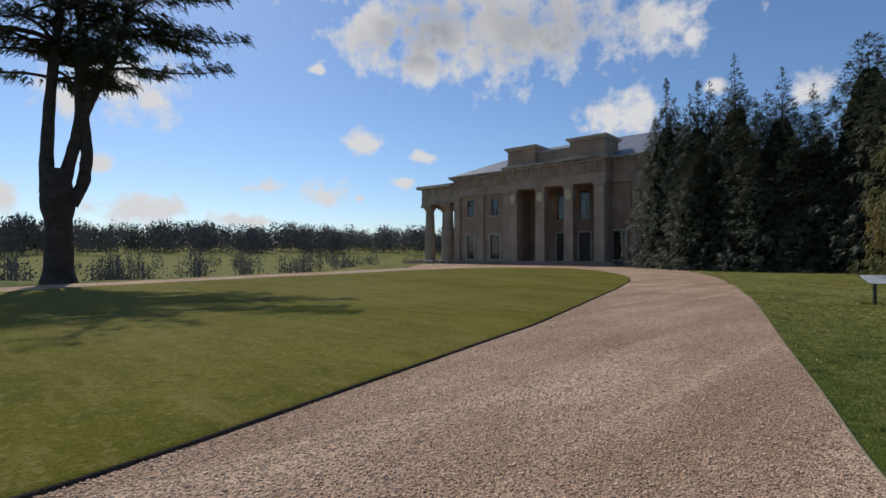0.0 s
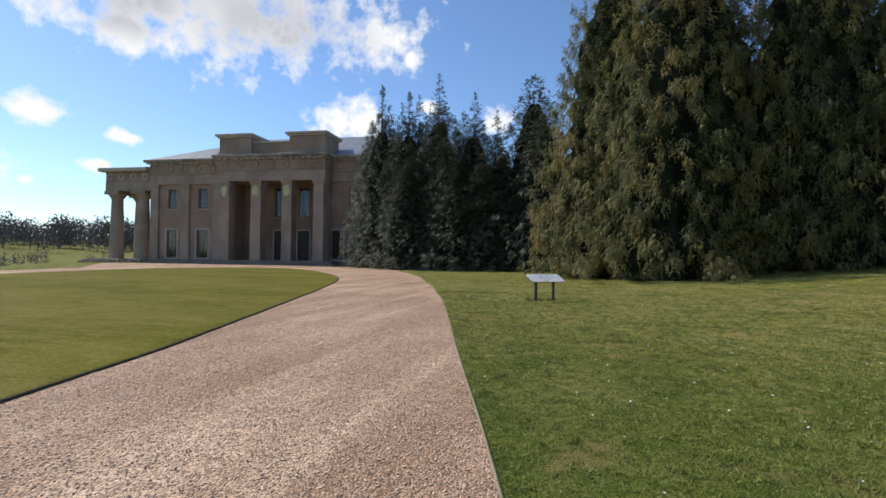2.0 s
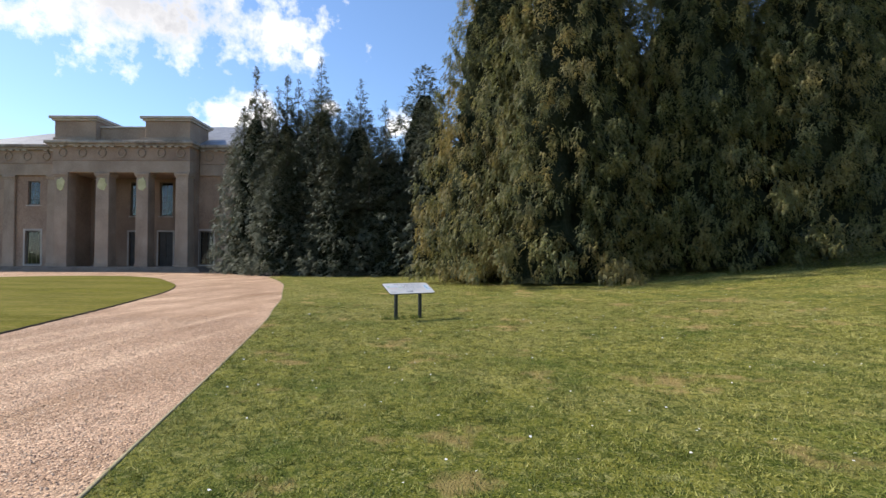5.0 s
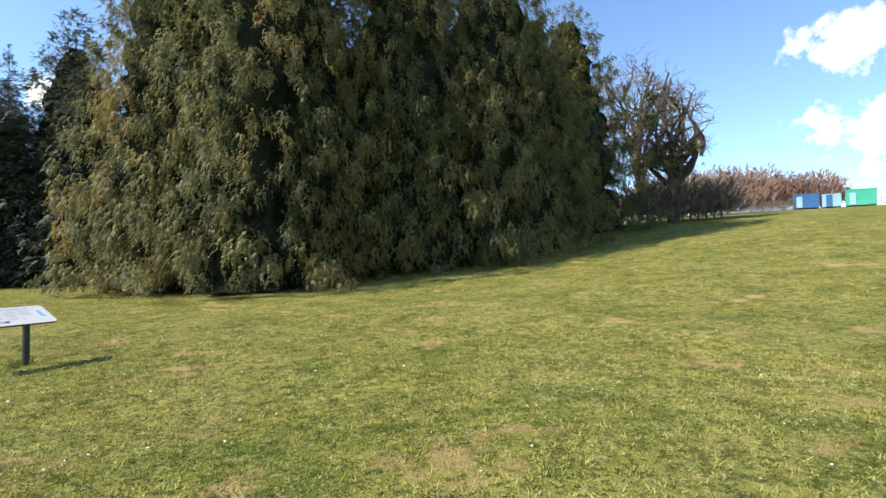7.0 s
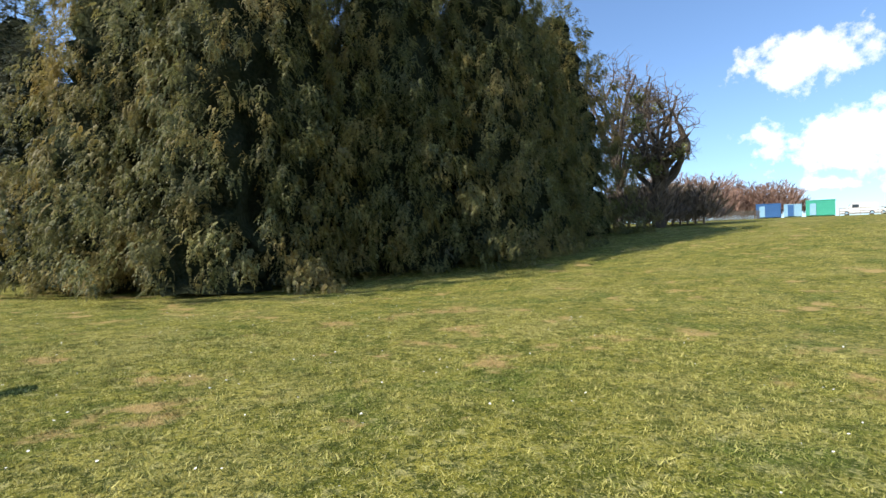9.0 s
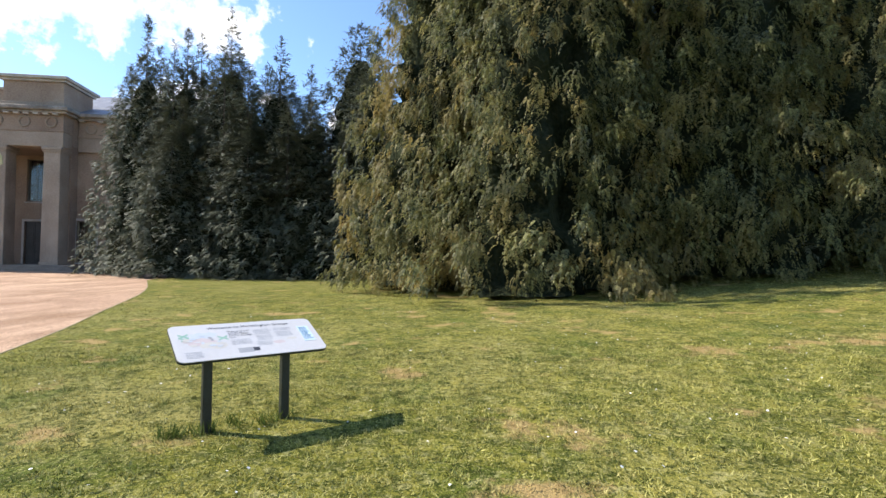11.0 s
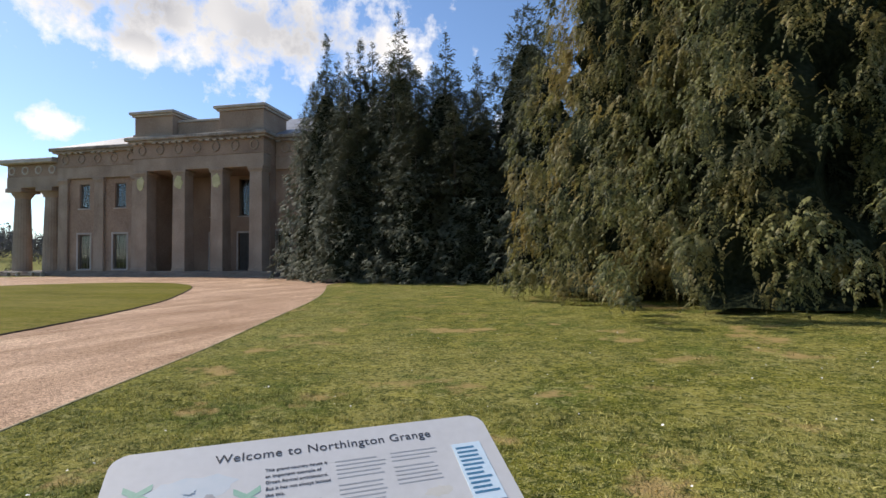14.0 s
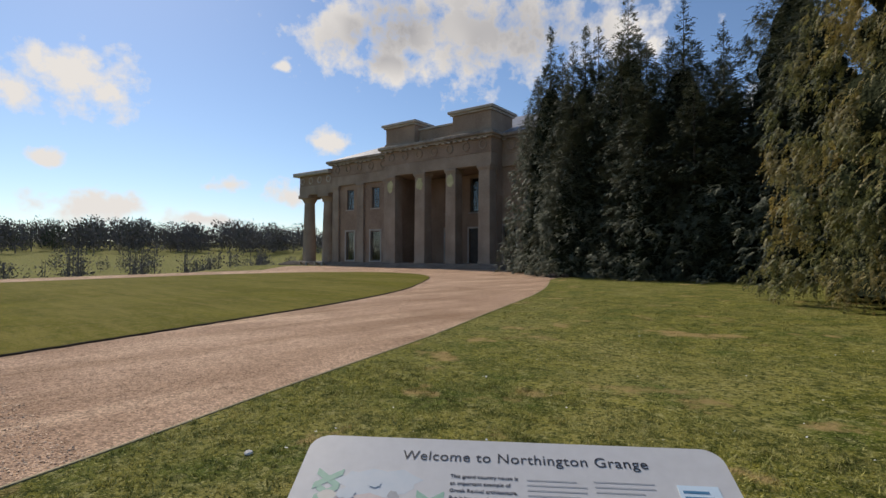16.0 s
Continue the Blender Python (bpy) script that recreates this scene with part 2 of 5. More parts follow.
TUFT = material("tuft_blade", (0.05, 0.08, 0.014), (0.17, 0.21, 0.045), 0.7, 2, 12, 0, island=0.6, mid=(0.1, 0.9), spec=0.15, through_light=0.2)
PETAL = material("daisy_petal", (0.75, 0.75, 0.7), (0.85, 0.85, 0.82), 0.7, 5, 50, 0)
RENDER_WALL = material("weathered_stucco", (0.225, 0.15, 0.105), (0.4, 0.29, 0.21), 0.9, 0.35, 9, 0.4, bump_dist=0.02)
ramp_patch(RENDER_WALL, (0.15, 0.1, 0.075), 0.25, 0.5, 0.72, 0.7, (1, 1, 0.35))
ramp_patch(RENDER_WALL, (0.42, 0.36, 0.28), 0.7, 0.6, 0.75, 0.55)
PIER = material("pale_stucco", (0.25, 0.185, 0.135), (0.42, 0.33, 0.25), 0.9, 0.5, 12, 0.35)
ramp_patch(PIER, (0.17, 0.125, 0.09), 0.4, 0.52, 0.75, 0.7, (1, 1, 0.25))
CORNICE = material("weathered_cornice_stone", (0.23, 0.19, 0.155), (0.43, 0.38, 0.32), 0.9, 0.9, 16, 0.4)
ramp_patch(CORNICE, (0.13, 0.1, 0.08), 0.8, 0.5, 0.62, 0.7)
STEP = material("worn_step_stone", (0.16, 0.125, 0.1), (0.3, 0.24, 0.19), 0.9, 0.8, 14, 0.4)
STONE_TRIM = material("pale_stone_trim", (0.34, 0.3, 0.26), (0.55, 0.5, 0.44), 0.85, 1, 20, 0.3)
PLASTER = material("yellowed_plaster", (0.42, 0.4, 0.2), (0.62, 0.58, 0.34), 0.9, 2, 20, 0.3)
SLATE = material("slate", (0.13, 0.135, 0.15), (0.27, 0.275, 0.29), 0.5, 1.2, 18, 0.3)
LEAD = material("lead_sheet", (0.22, 0.22, 0.23), (0.4, 0.4, 0.41), 0.45, 1, 14, 0.2)
# darkness of the rooms behind the glass, put into the colour
ROOM_SHADE = material("painted_room_shade", (0.015, 0.013, 0.012), (0.04, 0.034, 0.03), 0.95, 1, 10, 0)
SASH = material("old_cream_paint", (0.1, 0.085, 0.07), (0.2, 0.175, 0.15), 0.6, 3, 40, 0.15)
OLD_DOOR = material("dark_door_paint", (0.025, 0.022, 0.02), (0.06, 0.05, 0.045), 0.5, 2, 30, 0.1)
CYPRESS = material("cypress_spray", (0.042, 0.056, 0.022), (0.33, 0.32, 0.115), 0.55, 0.8, 2.5, 0, island=0.35, mid=(0.3, 0.72), spec=0.35, through_light=0.45)
ramp_patch(CYPRESS, (0.44, 0.32, 0.1), 0.3, 0.48, 0.62, 0.65)
ramp_patch(CYPRESS, (0.15, 0.17, 0.125), 0.5, 0.5, 0.66, 0.45)
DARK_CYPRESS = material("dark_cypress_spray", (0.05, 0.063, 0.042), (0.21, 0.22, 0.14), 0.6, 0.35, 3, 0, island=0.5, mid=(0.15, 0.9), spec=0.3, through_light=0.12)
# shade between the sprays, painted as a near-black green on the filler cones
INNER_SHADE = material("inner_foliage_shade", (0.015, 0.02, 0.011), (0.05, 0.057, 0.034), 1.0, 0.8, 7, 0.9, bump_dist=0.25, spec=0.0)
BARK = material("bark", (0.05, 0.038, 0.028), (0.13, 0.1, 0.075), 0.95, 2, 18, 0.8, bump_dist=0.05)
CEDAR_BARK = material("dark_cedar_bark", (0.025, 0.019, 0.015), (0.075, 0.06, 0.05), 0.95, 2, 12, 0.9, bump_dist=0.06)
CEDAR_LEAF = material("cedar_needles", (0.015, 0.024, 0.014), (0.05, 0.066, 0.035), 0.7, 0.5, 4, 0, island=0.5, mid=(0.1, 0.9), through_light=0.1)
TWIG = material("bare_twigs", (0.09, 0.066, 0.048), (0.23, 0.175, 0.13), 0.9, 1, 6, 0, island=0.4)
RED_TWIG = material("russet_twigs", (0.15, 0.085, 0.06), (0.32, 0.2, 0.15), 0.9, 0.1, 3, 0, island=0.5, mid=(0.1, 0.9))
OAK_LEAF = material("olive_leaf", (0.07, 0.062, 0.034), (0.22, 0.185, 0.12), 0.8, 0.4, 5, 0, island=0.6, mid=(0.1, 0.9), through_light=0.2)
MISTLETOE = material("mistletoe", (0.1, 0.11, 0.03), (0.2, 0.2, 0.07), 0.8, 1, 8, 0, island=0.6, mid=(0.1, 0.9))
# twig colour lightened and greyed to paint in the haze of the distance
HAZED_WOODS = material("far_woods", (0.1, 0.091, 0.088), (0.18, 0.16, 0.145), 0.95, 0.02, 0.3, 0, island=0.5, mid=(0.1, 0.9))
IVY = material("far_evergreens", (0.035, 0.046, 0.028), (0.09, 0.105, 0.06), 0.95, 0.05, 0.5, 0, island=0.5, mid=(0.1, 0.9))
PANEL = material("pale_grey_sign_print", (0.62, 0.6, 0.57), (0.69, 0.67, 0.64), 0.35, 2, 30, 0.02)
POST = material("dark_green_post_paint", (0.008, 0.011, 0.009), (0.022, 0.028, 0.023), 0.45, 6, 60, 0.1)
INK = material("dark_grey_ink", (0.03, 0.03, 0.035), (0.06, 0.06, 0.065), 0.5, 10, 80, 0)
GREY_INK = material("mid_grey_ink", (0.36, 0.36, 0.36), (0.44, 0.44, 0.44), 0.5, 10, 80, 0)
BLUE_PAPER = material("pale_blue_notice", (0.62, 0.76, 0.84), (0.7, 0.82, 0.88), 0.5, 3, 40, 0)
BLUE_INK = material("blue_ink", (0.06, 0.2, 0.32), (0.1, 0.26, 0.4), 0.5, 10, 80, 0)
GREEN_INK = material("green_print", (0.25, 0.46, 0.34), (0.35, 0.55, 0.42), 0.5, 10, 80, 0)
ROSE_INK = material("rose_print", (0.62, 0.52, 0.49), (0.67, 0.58, 0.54), 0.5, 10, 80, 0)
SKY_INK = material("pale_blue_print", (0.54, 0.6, 0.63), (0.62, 0.65, 0.66), 0.5, 4, 30, 0)
SAND_INK = material("sand_print", (0.62, 0.59, 0.5), (0.67, 0.63, 0.56), 0.5, 10, 80, 0)
BLUE_STEEL = material("blue_container_steel", (0.02, 0.09, 0.24), (0.04, 0.14, 0.34), 0.5, 0.5, 6, 0.1)
PALE_STEEL = material("pale_blue_steel", (0.2, 0.4, 0.55), (0.32, 0.52, 0.66), 0.5, 0.5, 6, 0.1)
GREEN_STEEL = material("green_container_steel", (0.03, 0.32, 0.22), (0.06, 0.44, 0.3), 0.5, 0.5, 6, 0.1)
WHITE_PAINT = material("white_car_paint", (0.74, 0.74, 0.74), (0.8, 0.8, 0.8), 0.25, 1, 10, 0)
DARK_GLASS = material("dark_car_glass", (0.02, 0.025, 0.03), (0.03, 0.035, 0.04), 0.1, 1, 10, 0)
RUBBER = material("tyre_rubber", (0.015, 0.015, 0.015), (0.03, 0.03, 0.03), 0.8, 5, 40, 0.2)
FENCE_RAIL = material("grey_fence_wood", (0.3, 0.29, 0.27), (0.48, 0.46, 0.43), 0.85, 1, 14, 0.3)
PALING = material("dark_paling_wood", (0.07, 0.06, 0.05), (0.16, 0.14, 0.115), 0.9, 1, 14, 0.3)
GLASS = bpy.data.materials.new("window_glass")
GLASS.use_nodes = True
gb = GLASS.node_tree.nodes["Principled BSDF"]
gb.inputs["Base Color"].default_value = (0.9, 0.93, 0.92, 1)
gb.inputs["Roughness"].default_value, gb.inputs["Transmission Weight"].default_value = 0.03, 1.0
gb.inputs["Specular IOR Level"].default_value = 0.3

# ---- building blocks ----
def smooth01(a, b, v):
    k = np.clip((v - a) / (b - a), 0, 1)
    return k * k * (3 - 2 * k)


def land(x, y):
    """Height of the ground."""
    x, y = np.asarray(x, float), np.asarray(y, float)
    s = 0.94 * x + 0.33 * y
    h = np.interp(s, [6, 11, 16, 24, 30, 36, 44, 54, 70, 96, 128, 150, 400, 3000], [0, .1, .35, 1.2, 2.15, 3.0, 4.1, 5.2, 6.7, 8.7, 11.3, 11.9, 8.0, -10])
    h = h * (1 - smooth01(30, 90, y - x))
    v = -0.93 * x + 0.37 * y
    h = h + np.interp(v, [0, 82, 98, 130, 200, 300, 400, 520, 900, 3000], [0, 0, -2.4, -4.6, -5.0, -1.2, 5, 13, 18, 5]) * (1 - smooth01(45, 75, s + 70) * (s > 0))
    w = -x - 0.25 * y
    h = h + np.interp(w, [33, 44, 74, 124, 300], [0, -1.0, -2.0, -1.2, 0]) * (1 - smooth01(38, 52, y)) * smooth01(-60, -20, y)
    return h


def zland(x, y):
    return float(land(x, y))


def mesh_np(name, verts, faces, mat, smooth=False):
    """A mesh from arrays of corners and of triangles or quads."""
    me = bpy.data.meshes.new(name)
    verts, faces = np.asarray(verts, np.float32), np.asarray(faces, np.int32)
    n, k = faces.shape
    me.vertices.add(len(verts))
    me.vertices.foreach_set("co", verts.ravel())
    me.loops.add(n * k)
    me.loops.foreach_set("vertex_index", faces.ravel())
    me.polygons.add(n)
    me.polygons.foreach_set("loop_start", np.arange(0, n * k, k, dtype=np.int32))
    if smooth:
        me.polygons.foreach_set("use_smooth", np.ones(n, bool))
    me.update(calc_edges=True)
    me.materials.append(mat)
    return me


def child(name, me, parent, label="", m=None):
    ob = new(name, me)
    ob.parent = parent
    if m is not None:
        ob.matrix_basis = m
    if label:
        ob["label"] = label
    return ob


def part(name, bm, mat, parent, label="", smooth=False):
    me = bpy.data.meshes.new(name)
    bmesh.ops.recalc_face_normals(bm, faces=bm.faces)
    bm.to_mesh(me)
    bm.free()
    me.materials.append(mat)
    if smooth:
        me.polygons.foreach_set("use_smooth", np.ones(len(me.polygons), bool))
    return child(name, me, parent, label)


def empty(name, m, label, category, group="", kind=""):
    ob = new(name)
    ob.matrix_basis = m
    return tagged(ob, label, category, group, kind)


def box(bm, x0, x1, y0, y1, z0, z1, bevel=0.0):
    vs = [bm.verts.new(p) for p in ((x0, y0, z0), (x1, y0, z0), (x1, y1, z0), (x0, y1, z0), (x0, y0, z1), (x1, y0, z1), (x1, y1, z1), (x0, y1, z1))]
    fs = [bm.faces.new([vs[i] for i in f]) for f in ((3, 2, 1, 0), (4, 5, 6, 7), (0, 1, 5, 4), (1, 2, 6, 5), (2, 3, 7, 6), (3, 0, 4, 7))]
    if bevel:
        es = list({e for f in fs for e in f.edges})
        bmesh.ops.bevel(bm, geom=es, offset=bevel, segments=1, affect="EDGES")
    return bm


def one_box(*a, bevel=0.0):
    return box(bmesh.new(), *a, bevel=bevel)


def holed_wall(x0, x1, z0, z1, y0, y1, holes):
    """A wall along x with openings (x0, x1, z0, z1) that go through it."""
    bm = bmesh.new()
    xs = sorted({x0, x1, *[h[0] for h in holes], *[h[1] for h in holes]})
    zs = sorted({z0, z1, *[h[2] for h in holes], *[h[3] for h in holes]})
    solid = {(i, j): not any(h[0] - 1e-6 < (xs[i] + xs[i + 1]) / 2 < h[1] and h[2] - 1e-6 < (zs[j] + zs[j + 1]) / 2 < h[3] for h in holes)
             for i in range(len(xs) - 1) for j in range(len(zs) - 1)}
    made = {}

    def v(i, j, y):
        if (i, j, y) not in made:
            made[i, j, y] = bm.verts.new((xs[i], y, zs[j]))
        return made[i, j, y]

    for (i, j), full in solid.items():
        if not full:
            continue
        bm.faces.new((v(i, j, y0), v(i + 1, j, y0), v(i + 1, j + 1, y0), v(i, j + 1, y0)))
        bm.faces.new((v(i, j + 1, y1), v(i + 1, j + 1, y1), v(i + 1, j, y1), v(i, j, y1)))
        for di, dj, a, b in ((-1, 0, (i, j), (i, j + 1)), (1, 0, (i + 1, j + 1), (i + 1, j)), (0, -1, (i + 1, j), (i, j)), (0, 1, (i, j + 1), (i + 1, j + 1))):
            if not solid.get((i + di, j + dj), False):
                bm.faces.new((v(*a, y0), v(*b, y0), v(*b, y1), v(*a, y1)))
    return bm


def tube(path, radii, sides=8, cap=True):
    """Corners and quads of a tapered limb along a path."""
    path = np.asarray(path, float)
    n = len(path)
    tang = np.gradient(path, axis=0)
    tang /= np.linalg.norm(tang, axis=1)[:, None] + 1e-9
    ref = np.array([0.31, 0.17, 1.0]) if abs(tang[0][2]) < 0.8 else np.array([1.0, 0.2, 0.1])
    a = np.cross(tang, ref)
    a /= np.linalg.norm(a, axis=1)[:, None] + 1e-9
    b = np.cross(tang, a)
    ang = np.linspace(0, 2 * np.pi, sides, endpoint=False)
    v = path[:, None] + np.asarray(radii)[:, None, None] * (np.cos(ang)[None, :, None] * a[:, None] + np.sin(ang)[None, :, None] * b[:, None])
    i = np.arange(n - 1)[:, None] * sides
    j = np.arange(sides)[None]
    k = (j + 1) % sides
    f = np.stack([i + j, i + k, i + sides + k, i + sides + j], -1).reshape(-1, 4)
    return v.reshape(-1, 3), f


def gather(pieces):
    vs, fs, n = [], [], 0
    for v, f in pieces:
        vs.append(v)
        fs.append(np.asarray(f) + n)
        n += len(v)
    return np.concatenate(vs), np.concatenate(fs)


# ---- ground ----
rings = np.concatenate([[0.0], np.geomspace(1.5, 60, 60), np.geomspace(64, 2600, 46)])
spokes = np.linspace(0, 2 * np.pi, 220, endpoint=False)
gx = -5 + rings[:, None] * np.cos(spokes)[None]
gy = 14 + rings[:, None] * np.sin(spokes)[None]
gz = land(gx, gy)
nr, ns = gx.shape
gi = np.arange(nr - 1)[:, None] * ns
gj = np.arange(ns)[None]
gk = (gj + 1) % ns
gf = np.stack([gi + gj, gi + gk, gi + ns + gk, gi + ns + gj], -1).reshape(-1, 4)[:, ::-1]
ground = new("ground", mesh_np("ground", np.stack([gx, gy, gz], -1).reshape(-1, 3), gf[:, ::-1], GRASS, True))
tagged(ground, "mown green grass with dry straw patches", "ground", kind="structure")

CENTRE = np.array([-15.0, 15.0])


def polar(points, n=720):
    """Smooth closed outline round CENTRE through the given corners."""
    p = np.asarray(points, float) - CENTRE
    k = len(p)
    p0, p1, p2, p3 = (p[(np.arange(k) + d) % k][:, None] for d in (-1, 0, 1, 2))
    s = np.linspace(0, 1, 10, endpoint=False)[None, :, None]
    p = (0.5 * (2 * p1 + (p2 - p0) * s + (2 * p0 - 5 * p1 + 4 * p2 - p3) * s * s + (3 * p1 - p0 - 3 * p2 + p3) * s ** 3)).reshape(-1, 2)
    a, r = np.arctan2(p[:, 1], p[:, 0]), np.hypot(p[:, 0], p[:, 1])
    o = np.argsort(a)
    q = np.linspace(-np.pi, np.pi, n, endpoint=False)
    rr = np.interp(q, a[o], r[o], period=2 * np.pi)
    k = np.hanning(15)
    k /= k.sum()
    rr = np.convolve(np.concatenate([rr[-7:], rr, rr[:7]]), k, "valid")
    return q, rr


LAWN_EDGE = [(-3.2, -4), (-3.65, -2), (-4.0, -0.3), (-4.6, 2), (-5.3, 5), (-6.1, 7.6), (-7.1, 10.8), (-7.9, 13.3), (-9.0, 16.8), (-10.1, 20), (-11.3, 23.3), (-12.6, 26.2), (-14.3, 29.3), (-16.2, 32), (-18.4, 35), (-20.8, 38), (-23.6, 40.6), (-27, 42.3), (-31, 42),
             (-34, 38), (-34.6, 32), (-33.4, 25.8), (-31.6, 18.7), (-29.4, 9.2), (-27.5, 2.3), (-24.8, -3.2), (-19, -9), (-11, -10.5), (-5.0, -8.2)]
DRIVE_EDGE = [(4.2, -8), (2.6, -5), (1.5, -2.5), (0.46, 0.04), (-0.22, 2.6), (-0.88, 4.95), (-1.5, 7.2), (-2.3, 10.2), (-3.65, 15), (-4.4, 17.3), (-5.55, 21), (-6.5, 23.6), (-7.5, 26.4), (-9.0, 30.5), (-10.7, 34.4), (-12.1, 37.2), (-13.4, 39.8), (-14.8, 42.6),
              (-16, 48), (-18, 58), (-40, 58), (-54, 54), (-56, 46), (-43, 37), (-38.2, 25.5), (-35.3, 15.5), (-32, 5), (-28.5, -4), (-22, -12), (-12, -15), (0, -15)]
qa, lawn_r = polar(LAWN_EDGE)
_, drive_r = polar(DRIVE_EDGE)
kw = [(math.cos(a), math.sin(a)) for a in qa]
kx, ky = np.array(kw).T
rows_m = 14
V = []
for i in range(rows_m + 1):
    rr = lawn_r - 0.15 + (drive_r - lawn_r + 0.15) * i / rows_m
    px, py = CENTRE[0] + kx * rr, CENTRE[1] + ky * rr
    V.append(np.stack([px, py, land(px, py) + 0.007], -1))
n = len(qa)
gi, gj = np.arange(rows_m)[:, None] * n, np.arange(n)[None]
gk = (gj + 1) % n
F = np.stack([gi + gj, gi + n + gj, gi + n + gk, gi + gk], -1).reshape(-1, 4)
drive = new("drive", mesh_np("drive", np.concatenate(V), F, GRAVEL, True))
tagged(drive, "buff and pink gravel drive with faint wheel tracks", "drive", kind="structure")

V = []
shares = [0.0, 0.25, 0.5, 0.7, 0.85, 0.94, 0.985, 0.997, 1.0, 1.0]
lifts = [0.08, 0.08, 0.075, 0.065, 0.058, 0.05, 0.044, 0.038, 0.022, -0.02]
for share, up in zip(shares, lifts):
    rr = lawn_r * share + 0.03 * np.sin(qa * 61) * (share > 0.9) * np.random.rand(n)
    px, py = CENTRE[0] + kx * rr, CENTRE[1] + ky * rr
    V.append(np.stack([px, py, land(px, py) + up], -1))
gi = np.arange(len(shares) - 1)[:, None] * n
F = np.stack([gi + gj, gi + n + gj, gi + n + gk, gi + gk], -1).reshape(-1, 4)
lawn_me = mesh_np("lawn", np.concatenate(V), F, LAWN, True)
lawn_me.materials.append(SOIL)
mi = np.zeros(len(F), np.int32)
mi[(len(shares) - 3) * n:] = 1
lawn_me.polygons.foreach_set("material_index", mi)
lawn = tagged(new("lawn", lawn_me), "close-mown oval lawn with a cut soil edge", "lawn", kind="structure")

# thin timber edging between drive and grass
pick = [i for i in range(n) if -1.1 < qa[i] < 1.5]
path = np.array([(CENTRE[0] + kx[i] * drive_r[i], CENTRE[1] + ky[i] * drive_r[i]) for i in pick])
nrm = np.stack([np.gradient(path[:, 1]), -np.gradient(path[:, 0])], -1)
nrm /= np.linalg.norm(nrm, axis=1)[:, None]
zz = land(path[:, 0], path[:, 1])
V = np.concatenate([np.column_stack([path + nrm * o, zz + h]) for o, h in ((-0.01, -0.05), (-0.012, 0.009), (0.014, 0.006), (0.012, -0.05))])
m_ = len(path)
i_ = np.arange(m_ - 1)
F = np.concatenate([np.stack([i_ + a * m_, i_ + a * m_ + 1, i_ + (a + 1) * m_ + 1, i_ + (a + 1) * m_], -1) for a in range(3)])
tagged(new("path_edging", mesh_np("path_edging", V, F, TIMBER_EDGE)), "thin weathered timber edging along the gravel", "edging", kind="structure")

# ---- the house ----
house = empty("house", pose(-36.4, 56.05, 0.3, 0, 0, 3.4) @ Matrix.Diagonal((0.985, 1.0, 1.03, 1)) @ pose(36.4, -58.16, 0), "weathered brown stucco mansion with a giant pier portico", "house")
PY, WY, BY = 58.16, 60.6, 63.0       # portico front, wing wall, wall inside the portico
steps = child("plinth", None, house, "worn stone steps along the foot of the walls")
for k, (grow, z0, z1) in enumerate(((0.75, -0.6, -0.1), (0.4, -0.098, 0.06), (0.0, 0.062, 0.22))):
    part("step", box(one_box(-65.6 - grow, -14, WY - 0.72 - grow, WY + 23 + grow, z0, z1, bevel=0.03), -45.0 - grow, -27.8 + grow, PY - 0.6 - grow, WY - 0.722 - grow, z0, z1, bevel=0.03), STEP, steps)


